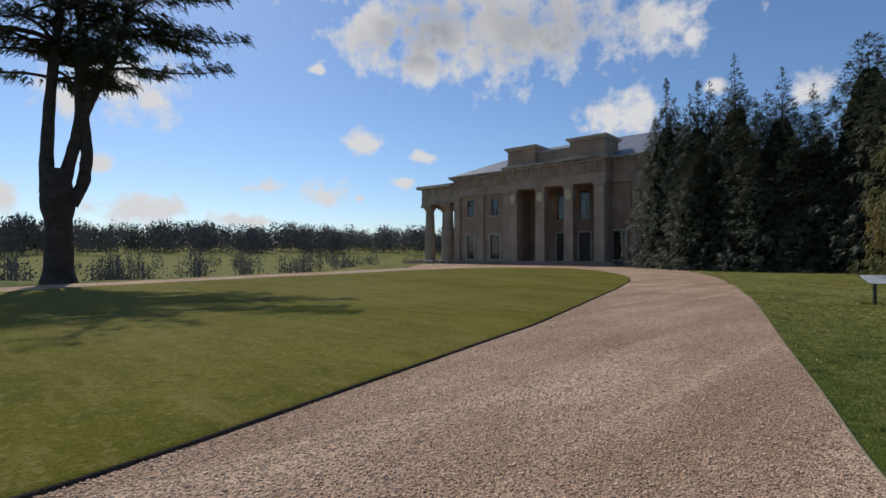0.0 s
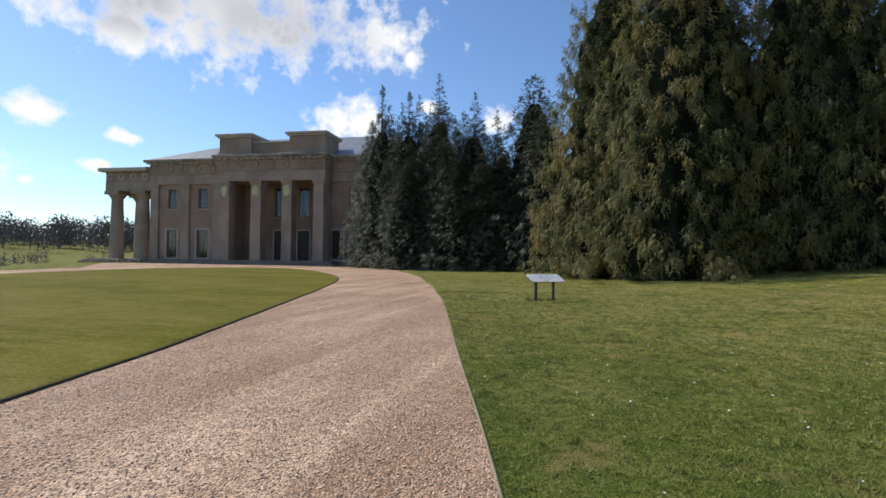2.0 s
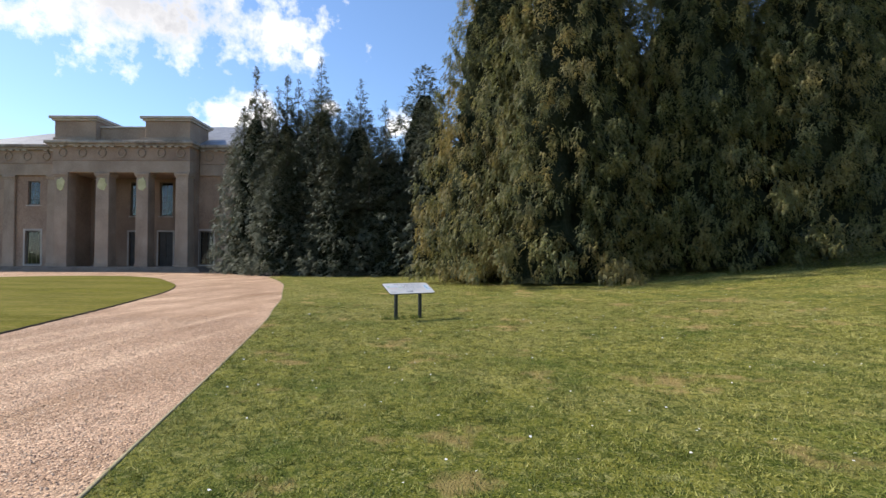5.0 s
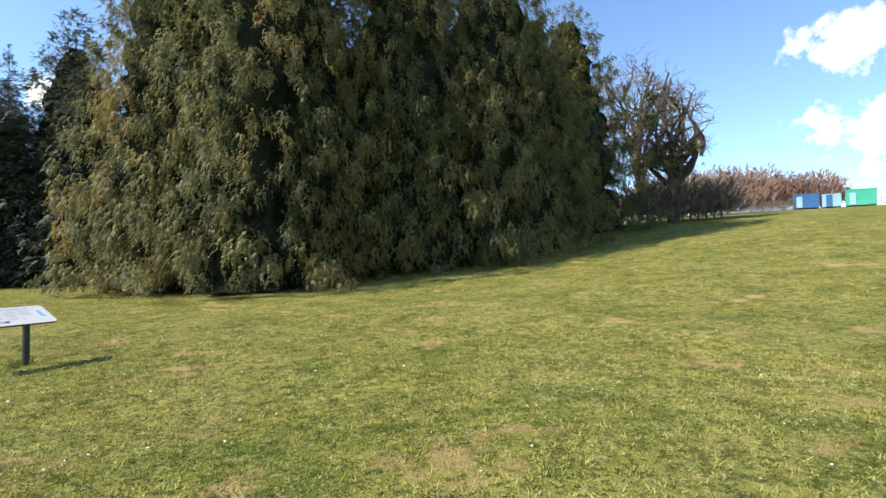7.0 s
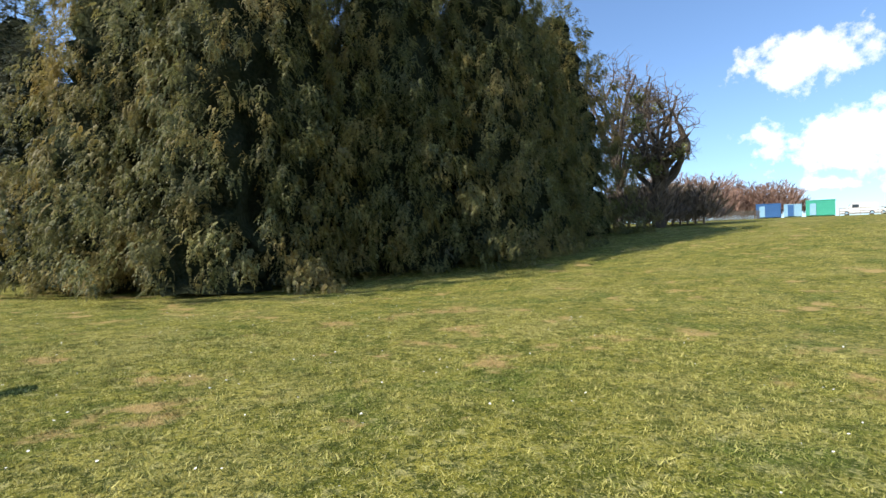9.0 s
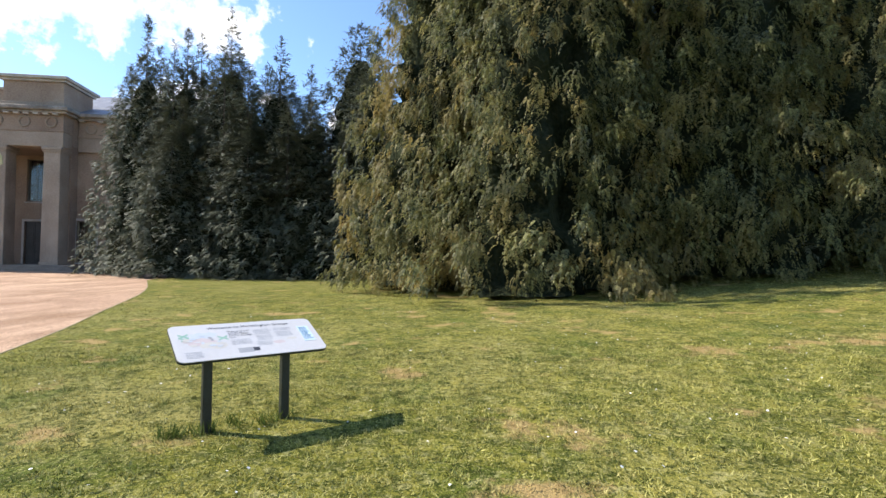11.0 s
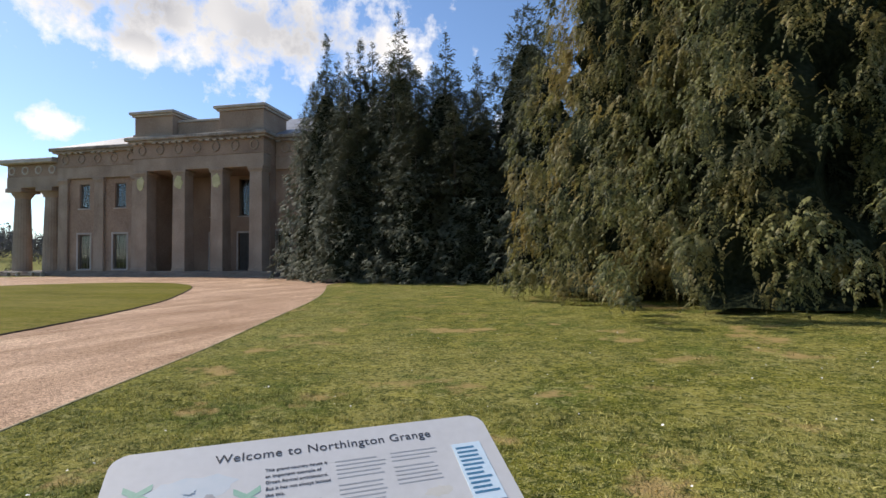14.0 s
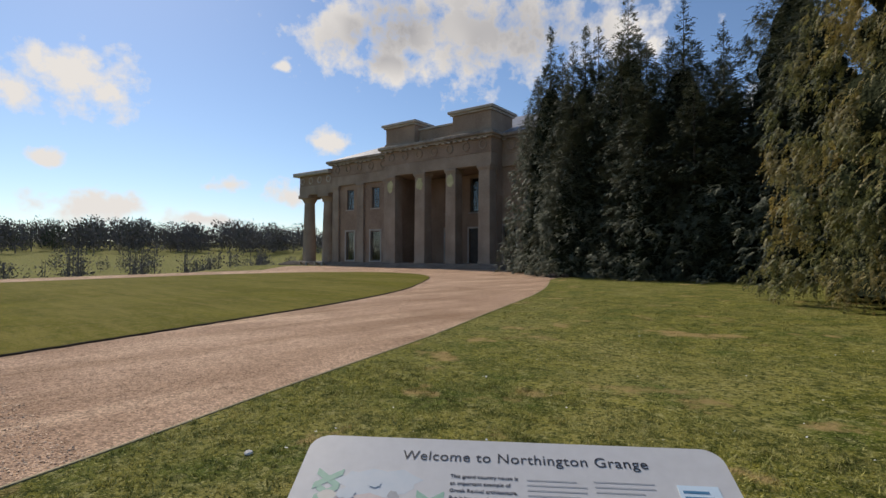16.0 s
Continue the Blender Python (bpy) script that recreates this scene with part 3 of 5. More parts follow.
def sash_window(x0, x1, z0, z1, y, bars_x, bars_z, surround=0.16):
    """Surround, sash frame, bars, panes, sill, and a box painted near-black as room shade."""
    w = child("window", None, house)
    bm = bmesh.new()
    if surround:
        for a in ((x0 - surround, x0, z0, z1), (x1, x1 + surround, z0, z1), (x0 - surround, x1 + surround, z1, z1 + surround)):
            box(bm, a[0], a[1], y - 0.05, y + 0.08, a[2], a[3], bevel=0.012)
        part("surround", bm, STONE_TRIM, w, "pale stone surround")
    else:
        bm.free()
    part("sill", one_box(x0 - 0.12, x1 + 0.12, y - 0.12, y + 0.3, z0 - 0.12, z0 - 0.002, bevel=0.015), STONE_TRIM, w)
    bm = bmesh.new()
    for a in ((x0, x0 + 0.09, z0, z1), (x1 - 0.09, x1, z0, z1), (x0 + 0.09, x1 - 0.09, z1 - 0.1, z1), (x0 + 0.09, x1 - 0.09, z0, z0 + 0.12)):
        box(bm, a[0], a[1], y + 0.2, y + 0.28, a[2], a[3])
    part("sash_frame", bm, SASH, w)
    xs = np.linspace(x0 + 0.09, x1 - 0.09, bars_x + 1)
    zs = np.linspace(z0 + 0.12, z1 - 0.1, bars_z + 1)
    bm = bmesh.new()
    for v in xs[1:-1]:
        box(bm, v - 0.018, v + 0.018, y + 0.215, y + 0.265, zs[0], zs[-1])
    for v in zs[1:-1]:
        box(bm, xs[0], xs[-1], y + 0.222, y + 0.258, v - 0.018, v + 0.018)
    part("lattice", bm, SASH, w)
    for a, b in zip(xs, xs[1:]):
        for c, d in zip(zs, zs[1:]):
            p = part("pane", one_box(a + 0.02, b - 0.02, y + 0.237, y + 0.243, c + 0.02, d - 0.02), GLASS, w)
            p.visible_shadow = False
    # closed box behind the panes, its painted black standing in for indoor shade
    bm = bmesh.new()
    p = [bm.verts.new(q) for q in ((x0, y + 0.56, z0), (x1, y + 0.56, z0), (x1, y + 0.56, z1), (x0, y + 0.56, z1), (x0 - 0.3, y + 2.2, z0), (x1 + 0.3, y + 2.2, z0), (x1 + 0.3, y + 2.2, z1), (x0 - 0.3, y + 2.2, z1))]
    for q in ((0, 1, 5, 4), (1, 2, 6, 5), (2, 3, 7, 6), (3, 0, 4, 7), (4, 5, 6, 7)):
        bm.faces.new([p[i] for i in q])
    part("room_shade_box", bm, ROOM_SHADE, w)
    return w


def tall_door(x0, x1, z1, y):
    d = child("door", None, house)
    bm = bmesh.new()
    for a in ((x0 - 0.2, x0, 0.2, z1), (x1, x1 + 0.2, 0.2, z1), (x0 - 0.2, x1 + 0.2, z1, z1 + 0.2)):
        box(bm, a[0], a[1], y - 0.06, y + 0.1, a[2], a[3], bevel=0.015)
    part("surround", bm, STONE_TRIM, d, "pale stone surround")
    for k in (0, 1):
        a, b = x0 + (x1 - x0) * k / 2 + 0.01, x0 + (x1 - x0) * (k + 1) / 2 - 0.01
        bm = one_box(a, b, y + 0.2, y + 0.26, 0.22, z1)
        for lo, hi in ((0.5, 1.3), (1.5, 2.5), (2.7, z1 - 0.25)):
            box(bm, a + 0.12, b - 0.12, y + 0.17, y + 0.2, lo, hi, bevel=0.012)
        part("door_leaf", bm, OLD_DOOR, d)
    return d


# wing fronts, with openings right through them
LEFT_LOW = [(-53.35, -51.75, 0.4, 4.1), (-48.7, -46.95, 0.4, 4.1)]
LEFT_UP = [(-53.2, -51.85, 6.9, 9.5), (-48.5, -47.1, 6.9, 9.5)]
RIGHT_LOW = [(-28.95, -27.3, 0.4, 4.1), (-24.4, -22.7, 0.4, 4.1), (-20.0, -18.3, 0.4, 4.1)]
RIGHT_UP = [(-26.6, -25.2, 6.9, 9.5), (-21.8, -20.4, 6.9, 9.5)]
part("wall", holed_wall(-55.7, -43.3, 0.2, 10.4, WY, WY + 0.55, LEFT_LOW + LEFT_UP), RENDER_WALL, house, "brown stained stucco wall")
part("wall", holed_wall(-29.3, -14, 0.2, 10.4, WY, WY + 0.55, RIGHT_LOW + RIGHT_UP), RENDER_WALL, house, "brown stained stucco wall")
part("wall", one_box(-55.7, -55.15, WY + 0.55, WY + 22, 0.2, 13.4), RENDER_WALL, house)
part("wall", one_box(-14.55, -14, WY + 0.55, WY + 22, 0.2, 13.4), RENDER_WALL, house)
part("wall", one_box(-55.7, -14, WY + 22, WY + 22.5, 0.2, 13.4), RENDER_WALL, house)
for x0, x1, z0, z1 in LEFT_LOW + RIGHT_LOW:
    sash_window(x0, x1, z0, z1, WY, 3, 5, 0.2)
for x0, x1, z0, z1 in LEFT_UP + RIGHT_UP:
    sash_window(x0, x1, z0, z1, WY, 2, 4, 0.0)

# inside the portico
DOORS = [(-38.4, -36.7), (-34.9, -33.2)]
UPPER = [(-38.3, -36.8, 5.9, 9.8), (-34.8, -33.3, 5.9, 9.8)]
part("wall", holed_wall(-43.2, -29.4, 0.2, 10.4, BY, BY + 0.55, [(a, b, 0.2, 4.1) for a, b in DOORS] + UPPER), RENDER_WALL, house, "shaded stucco wall within the portico")
for a, b in DOORS:
    tall_door(a, b, 4.1, BY)
for a in UPPER:
    sash_window(*a, BY, 2, 5, 0.0)
part("portico_side", one_box(-43.6, -42.95, PY + 1.41, BY + 0.54, 0.2, 10.4), RENDER_WALL, house)
part("portico_side", one_box(-29.65, -29.0, PY + 1.41, BY + 0.54, 0.2, 10.4), RENDER_WALL, house)
part("portico_ceiling", one_box(-42.94, -29.66, PY + 1.42, BY - 0.01, 10.12, 10.38), RENDER_WALL, house)


def pier(x0, x1, y0, y1, top, patch):
    p = child("pier", None, house)
    bm = bmesh.new()
    lo = [bm.verts.new(q) for q in ((x0, y0, 0.5), (x1, y0, 0.5), (x1, y1, 0.5), (x0, y1, 0.5))]
    k = 0.05
    hi = [bm.verts.new(q) for q in ((x0 + k, y0 + k, top - 0.45), (x1 - k, y0 + k, top - 0.45), (x1 - k, y1 - k, top - 0.45), (x0 + k, y1 - k, top - 0.45))]
    bm.faces.new(hi)
    for i in range(4):
        bm.faces.new((lo[i], lo[(i + 1) % 4], hi[(i + 1) % 4], hi[i]))
    bmesh.ops.bevel(bm, geom=[e for e in bm.edges if abs(e.verts[0].co.z - e.verts[1].co.z) > 1], offset=0.04, segments=1, affect="EDGES")
    part("shaft", bm, PIER, p)
    bm = bmesh.new()
    box(bm, x0 - 0.03, x1 + 0.03, y0 - 0.03, y1 + 0.03, top - 0.45, top - 0.3, bevel=0.02)
    box(bm, x0 - 0.1, x1 + 0.1, y0 - 0.1, y1 + 0.1, top - 0.3, top, bevel=0.04)
    part("capital", bm, PIER, p)
    bm = bmesh.new()
    box(bm, x0 - 0.05, x1 + 0.05, y0 - 0.05, y1 + 0.05, 0.2, 0.5, bevel=0.03)
    part("base", bm, PIER, p)
    if patch:
        bm = bmesh.new()
        rng = random.Random(patch)
        mx, mz = (x0 + x1) / 2, top - 1.25
        ring = [bm.verts.new((mx + 0.45 * math.cos(a) * rng.uniform(0.8, 1.2), y0 - 0.018, mz + 0.75 * math.sin(a) * rng.uniform(0.75, 1.1))) for a in [i * math.tau / 14 for i in range(14)]]
        bmesh.ops.extrude_face_region(bm, geom=[bm.faces.new(ring)])
        for v in bm.verts[:14]:
            v.co.y += 0.06
        part("plaster_patch", bm, PLASTER, p, "patch of yellowed old plaster")
    return p


CAP = 10.1
for x0, x1, patch in ((-43.7, -42.2, 1), (-39.2, -37.7, 2), (-34.8, -33.4, 3), (-30.5, -29.05, 0)):
    pier(x0, x1, PY, PY + 1.4, CAP, patch)
for x0, x1 in ((-55.8, -54.5), (-51.0, -49.7), (-46.1, -44.9), (-26.0 - 0.4, -25.2), (-17, -15.8)):
    pier(x0, x1, WY - 0.35, WY - 0.004, CAP, 0)


def entablature(x0, x1, y0, y1, z0, name):
    e = child(name, None, house)
    part("architrave", one_box(x0, x1, y0, y1, z0, z0 + 1.25, bevel=0.03), PIER, e)
    part("fillet", one_box(x0 - 0.06, x1 + 0.06, y0 - 0.06, y1, z0 + 1.252, z0 + 1.4, bevel=0.02), RENDER_WALL, e)
    part("frieze", one_box(x0 + 0.03, x1 - 0.03, y0 + 0.03, y1, z0 + 1.402, z0 + 2.75), RENDER_WALL, e)
    part("cornice", box(one_box(x0 - 0.35, x1 + 0.35, y0 - 0.35, y1, z0 + 2.752, z0 + 2.95, bevel=0.03), x0 - 0.6, x1 + 0.6, y0 - 0.6, y1, z0 + 2.952, z0 + 3.3, bevel=0.06), CORNICE, e, "chipped weathered cornice")
    # blocks under the cornice, here and there broken away
    rng = random.Random(int(-x0 * 10))
    k = x0 + 0.2
    me = None
    while k < x1 - 0.3:
        if rng.random() > 0.3:
            ob = part("block", one_box(k, k + 0.42, y0 - 0.34, y0 - 0.002, z0 + 2.62, z0 + 2.748, bevel=0.015), STONE_TRIM, e) if me is None else child("block", me, e, m=Matrix.Translation((k - k0, 0, 0)))
            if me is None:
                me, k0 = ob.data, k
        k += 0.78
    # laurel wreaths on the frieze
    k = x0 + 1.1
    ring = None
    while k < x1 - 0.8:
        if ring is None:
            pts = [(k + 0.42 * math.cos(a), y0 - 0.0, z0 + 2.07 + 0.42 * math.sin(a)) for a in np.linspace(0, math.tau, 25)]
            v, f = tube(pts, [0.075 + 0.03 * (i % 2) for i in range(25)], 6)
            ring, r0 = mesh_np("wreath", v, f, PIER, True), k
            child("wreath", ring, e, "carved stone wreath")
        else:
            child("wreath", ring, e, m=Matrix.Translation((k - r0, 0, 0)))
        k += 2.15
    return e


entablature(-43.9, -28.9, PY + 0.02, PY + 1.38, CAP, "portico_entablature")
part("portico_return", one_box(-43.9, -28.9, PY + 1.382, BY + 0.5, CAP + 0.3, CAP + 3.2), RENDER_WALL, house)
entablature(-55.9, -43.95, WY - 0.33, WY + 0.5, CAP, "wing_entablature")
entablature(-28.85, -14, WY - 0.33, WY + 0.5, CAP, "wing_entablature")

# parapet over the portico: two raised blocks and a low wall between
TOP = CAP + 3.3
for x0, x1 in ((-43.8, -39.3), (-33.9, -29.0)):
    b = child("parapet_block", None, house)
    part("body", one_box(x0, x1, PY + 0.15, PY + 4.6, TOP + 0.002, TOP + 2.15, bevel=0.03), RENDER_WALL, b)
    part("band", one_box(x0 - 0.12, x1 + 0.12, PY + 0.03, PY + 4.7, TOP + 0.004, TOP + 0.4, bevel=0.03), PIER, b)
    part("coping", box(one_box(x0 - 0.2, x1 + 0.2, PY - 0.05, PY + 4.8, TOP + 2.152, TOP + 2.35, bevel=0.03), x0 - 0.42, x1 + 0.42, PY - 0.27, PY + 5.0, TOP + 2.352, TOP + 2.62, bevel=0.04), STONE_TRIM, b)
part("parapet_wall", one_box(-39.29, -33.91, PY + 0.9, PY + 1.6, TOP + 0.002, TOP + 1.55, bevel=0.03), RENDER_WALL, house)
part("coping", one_box(-39.28, -33.92, PY + 0.78, PY + 1.72, TOP + 1.552, TOP + 1.75, bevel=0.03), STONE_TRIM, house)


def hip_roof(x0, x1, y0, y1, z0, z1, inset, mat, name, label):
    bm = bmesh.new()
    lo = [bm.verts.new(p) for p in ((x0, y0, z0), (x1, y0, z0), (x1, y1, z0), (x0, y1, z0))]
    my = (y0 + y1) / 2
    r = [bm.verts.new((x0 + inset, my, z1)), bm.verts.new((x1 - inset, my, z1))]
    for f in ((lo[0], lo[1], r[1], r[0]), (lo[2], lo[3], r[0], r[1]), (lo[1], lo[2], r[1]), (lo[3], lo[0], r[0]), (lo[3], lo[2], lo[1], lo[0])):
        bm.faces.new(f)
    return part(name, bm, mat, house, label)


hip_roof(-56.2, -13.4, WY - 0.7, WY + 22.6, TOP + 0.01, TOP + 4.9, 11, SLATE, "roof", "low grey slate roof")
ch = child("chimney", None, house)
part("stack", one_box(-48.2, -46.4, WY + 8, WY + 9, TOP + 1.2, TOP + 2.9, bevel=0.03), RENDER_WALL, ch)
part("cap", one_box(-48.35, -46.25, WY + 7.85, WY + 9.15, TOP + 2.902, TOP + 3.1, bevel=0.03), STONE_TRIM, ch)


# colonnade at the end of the house
def column(x, y, top):
    c = child("column", None, house)
    flutes, rings_c = 20, 9
    V = []
    for i in range(rings_c):
        s = i / (rings_c - 1)
        z = 0.22 + (top - 1.1 - 0.22) * s
        r = 0.95 - 0.22 * s + 0.03 * math.sin(math.pi * s)
        for j in range(flutes * 4):
            a = math.tau * j / (flutes * 4)
            rr = r * (1 - 0.055 * math.sin(math.pi * (j % 4) / 4))
            V.append((x + rr * math.cos(a), y + rr * math.sin(a), z))
    k = flutes * 4
    F = [(i * k + j, i * k + (j + 1) % k, (i + 1) * k + (j + 1) % k, (i + 1) * k + j) for i in range(rings_c - 1) for j in range(k)]
    child("shaft", mesh_np("shaft", V, F, PIER), c, "fluted stucco column shaft")
    v, f = tube([(x, y, z) for z in (top - 1.12, top - 0.95, top - 0.7, top - 0.45)], [0.74, 0.8, 1.0, 1.12], 24)
    child("echinus", mesh_np("echinus", v, f, PIER, True), c)
    part("abacus", one_box(x - 1.15, x + 1.15, y - 1.15, y + 1.15, top - 0.448, top, bevel=0.03), PIER, c)


EY = WY + 0.9
for i in range(6):
    column(-62.2, EY + 4.4 * i, CAP - 0.7)
column(-57.9, EY, CAP - 0.7)
column(-57.9, EY + 22, CAP - 0.7)
e0 = CAP - 0.7
pe = child("end_entablature", None, house)
part("architrave", one_box(-63.3, -55.92, EY - 1, EY + 23, e0, e0 + 1.2, bevel=0.03), PIER, pe)
part("frieze", one_box(-63.25, -55.92, EY - 0.95, EY + 22.9, e0 + 1.202, e0 + 2.6), RENDER_WALL, pe)
part("cornice", one_box(-64.1, -56.3, EY - 1.6, EY + 23.6, e0 + 2.602, e0 + 3.1, bevel=0.08), STONE_TRIM, pe)
for i in range(4):
    pts = [(-62.6 + i * 1.9 + 0.4 * math.cos(a), EY - 0.97, e0 + 1.9 + 0.4 * math.sin(a)) for a in np.linspace(0, math.tau, 25)]
    v, f = tube(pts, [0.1] * 25, 6)
    child("wreath", mesh_np("wreath", v, f, STONE_TRIM, True), pe, "carved stone wreath")
hip_roof(-64.0, -55.9, EY - 1.5, EY + 23.5, e0 + 3.11, e0 + 4.0, 3.5, LEAD, "roof", "low grey lead roof over the colonnade")


def garden_bench(x, y, rz):
    b = empty("bench", pose(x, y, zland(x, y), 0, 0, rz), "pale stone bench standing before the house", "bench", "benches by the house")
    part("seat", one_box(-0.95, 0.95, -0.24, 0.24, 0.4, 0.5, bevel=0.02), STONE_TRIM, b)
    for k in (-0.65, 0.65):
        part("leg", one_box(k - 0.1, k + 0.1, -0.18, 0.18, 0, 0.398, bevel=0.02), STONE_TRIM, b)


for bx_local in (-59.9, -56.6):
    spot = house.matrix_basis @ Vector((bx_local, WY - 1.9, 0))
    garden_bench(spot.x, spot.y, 3.4)

# ---- trees ----
def spray_shape(pairs=9, droop=0.8, fan=0.36, wide=0.03):
    """One arching, drooping spray, a unit long, of narrow leaflets along a rib."""
    V, F = [], []

    def leaf(p, d, length, width):
        d = d / np.linalg.norm(d)
        s = np.cross(d, np.array([0.1, 0.25, 1.0]))
        s /= np.linalg.norm(s)
        k = len(V)
        V.extend([p + s * width, p + d * length, p - s * width])
        F.append((k, k + 1, k + 2))

    for i in range(pairs):
        s = (i + 0.5) / pairs
        p = np.array([s * 0.92, 0, 0.12 * s - droop * s * s])
        for side in (-1, 1):
            leaf(p, np.array([0.8, side * (0.85 - 0.35 * s), -0.3 - droop * s]), fan * (1.15 - 0.8 * s), wide * (1.2 - 0.5 * s))
    leaf(np.array([0.85, 0, 0.1 - droop * 0.75]), np.array([1, 0, -1.5 * droop]), 0.28, wide)
    return np.array(V), np.array(F)


def place_shapes(shape, origins, u, side, size):
    """Copies of a shape at the origins, its x along u, its y near side."""
    V, F = shape
    u = u / np.linalg.norm(u, axis=1)[:, None]
    w = np.cross(u, side)
    w /= np.linalg.norm(w, axis=1)[:, None] + 1e-9
    s = np.cross(w, u)
    out = origins[:, None] + size[:, None, None] * (V[None, :, :1] * u[:, None] + V[None, :, 1:2] * s[:, None] + V[None, :, 2:] * w[:, None])
    k = len(V)
    f = F[None] + (np.arange(len(origins)) * k)[:, None, None]
    return out.reshape(-1, 3), f.reshape(-1, F.shape[1])


SPRAY, SPRAY_SMALL = spray_shape(5, 0.85, 0.36, 0.08), spray_shape(6, 0.6, 0.4, 0.06)


def envelope(h, H, R, power):
    return R * np.clip(1 - np.asarray(h) / H, 0, 1) ** power


def cypress_crown(seed, H, R, tufts, per, size, power=0.75, shape=SPRAY, hang=0.2, lobes=0.16, rough=0.25, tassel=0.0):
    """Tufts spread evenly over the crown, each a mop of arching, drooping sprays."""
    rng = np.random.default_rng(seed)
    grid = np.linspace(0.02 * H, 0.995 * H, 400)
    w = np.cumsum(envelope(grid, H, R, power) + 0.2 * R + 0.15 + 0.12 * R * (grid < 1.5))
    hs = np.sort(np.interp(rng.random(tufts) * w[-1], w, grid))
    th = np.arange(tufts) * 2.39996 + rng.normal(0, 0.5, tufts)
    reach = envelope(hs, H, R, power) * (1 + lobes * np.sin(3 * th + seed) + 0.5 * lobes * np.sin(7 * th + hs)) * rng.uniform(1 - rough, 1.1, tufts) + 0.12
    N = tufts * per
    b = np.repeat(np.arange(tufts), per)
    tip = hs[b] / H
    a = th[b] + rng.uniform(-1.5, 1.5, N)
    o = np.stack([np.cos(th[b]) * (reach[b] - 0.2), np.sin(th[b]) * (reach[b] - 0.2), hs[b]], -1) + rng.normal(0, 1, (N, 3)) * np.array([0.15, 0.15, 0.17]) * (1 - 0.5 * tip)[:, None]
    drop = rng.random(N) * tassel
    o[:, 2] -= drop
    o[:, :2] *= (1 - 0.035 * drop / (tassel + 1e-6))[:, None]
    o[:, 2] = np.maximum(o[:, 2], 0.12 + 0.25 * rng.random(N))
    up = rng.uniform(-0.6, 0.6, N) - hang + 1.3 * tip ** 5
    u = np.stack([np.cos(a), np.sin(a), up], -1)
    side = np.stack([-np.sin(a), np.cos(a), rng.normal(0, 0.3, N)], -1)
    sz = size * rng.uniform(0.6, 1.25, N) * (1 - 0.5 * tip ** 3) * rng.uniform(0.75, 1.25, tufts)[b]
    return place_shapes(shape, o, u, side, sz)


# added cone that fills the crown; its dark colour stands in for inner shade
def cone_core(seed, H, R, power, lobes, girth, top):
    rng = np.random.default_rng(seed)
    rows_c, cols = 34, 40
    V = []
    for i in range(rows_c):
        h = H * top * i / (rows_c - 1)
        for j in range(cols):
            a = math.tau * j / cols
            r = float(envelope(h, H * (top + 0.02), R, power)) * (1 + lobes * math.sin(3 * a + seed)) * rng.uniform(girth - 0.2, girth + 0.12)
            V.append((r * math.cos(a), r * math.sin(a), h + rng.uniform(-0.2, 0.2) + (0.1 if i == 0 else 0)))
    F = [(i * cols + j, i * cols + (j + 1) % cols, (i + 1) * cols + (j + 1) % cols, (i + 1) * cols + j) for i in range(rows_c - 1) for j in range(cols)]
    return V, F


def conifer(seed, H, R, boughs, per, size, leaf, label, power=0.75, shape=SPRAY, hang=0.2, group="", lobes=0.16, rough=0.25, core=(0.66, 0.92), tassel=0.0):
    tree = empty("conifer_tree", Matrix(), label, "tree", group)
    v, f = tube([(0, 0, -0.3), (0.05, 0, H * 0.3), (0, 0.05, H * 0.7), (0, 0, H * 0.93)], [H * 0.026, H * 0.02, H * 0.007, 0.012], 10)
    child("trunk", mesh_np("trunk", v, f, BARK, True), tree)
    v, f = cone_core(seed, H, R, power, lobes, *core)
    child("shade_core", mesh_np("shade_core", v, f, INNER_SHADE), tree, "bumpy filler cone with the crown's inner shade painted into its colour")
    v, f = cypress_crown(seed, H, R, boughs, per, size, power, shape, hang, lobes, rough, tassel)
    child("crown", mesh_np("crown", v, f, leaf), tree)
    return tree


def stand(tree, x, y, turn, size=1.0, tall=1.0):
    tree.matrix_basis = pose(x, y, zland(x, y) - 0.05, 0, 0, turn) @ Matrix.Diagonal((size, size, size * tall, 1))
    return tree


def restand(tree, x, y, turn, size=1.0, tall=1.0):
    t = copy_thing(tree, pose(x, y, zland(x, y) - 0.05, 0, 0, turn))
    t.scale = (size, size, size * tall)
    return t


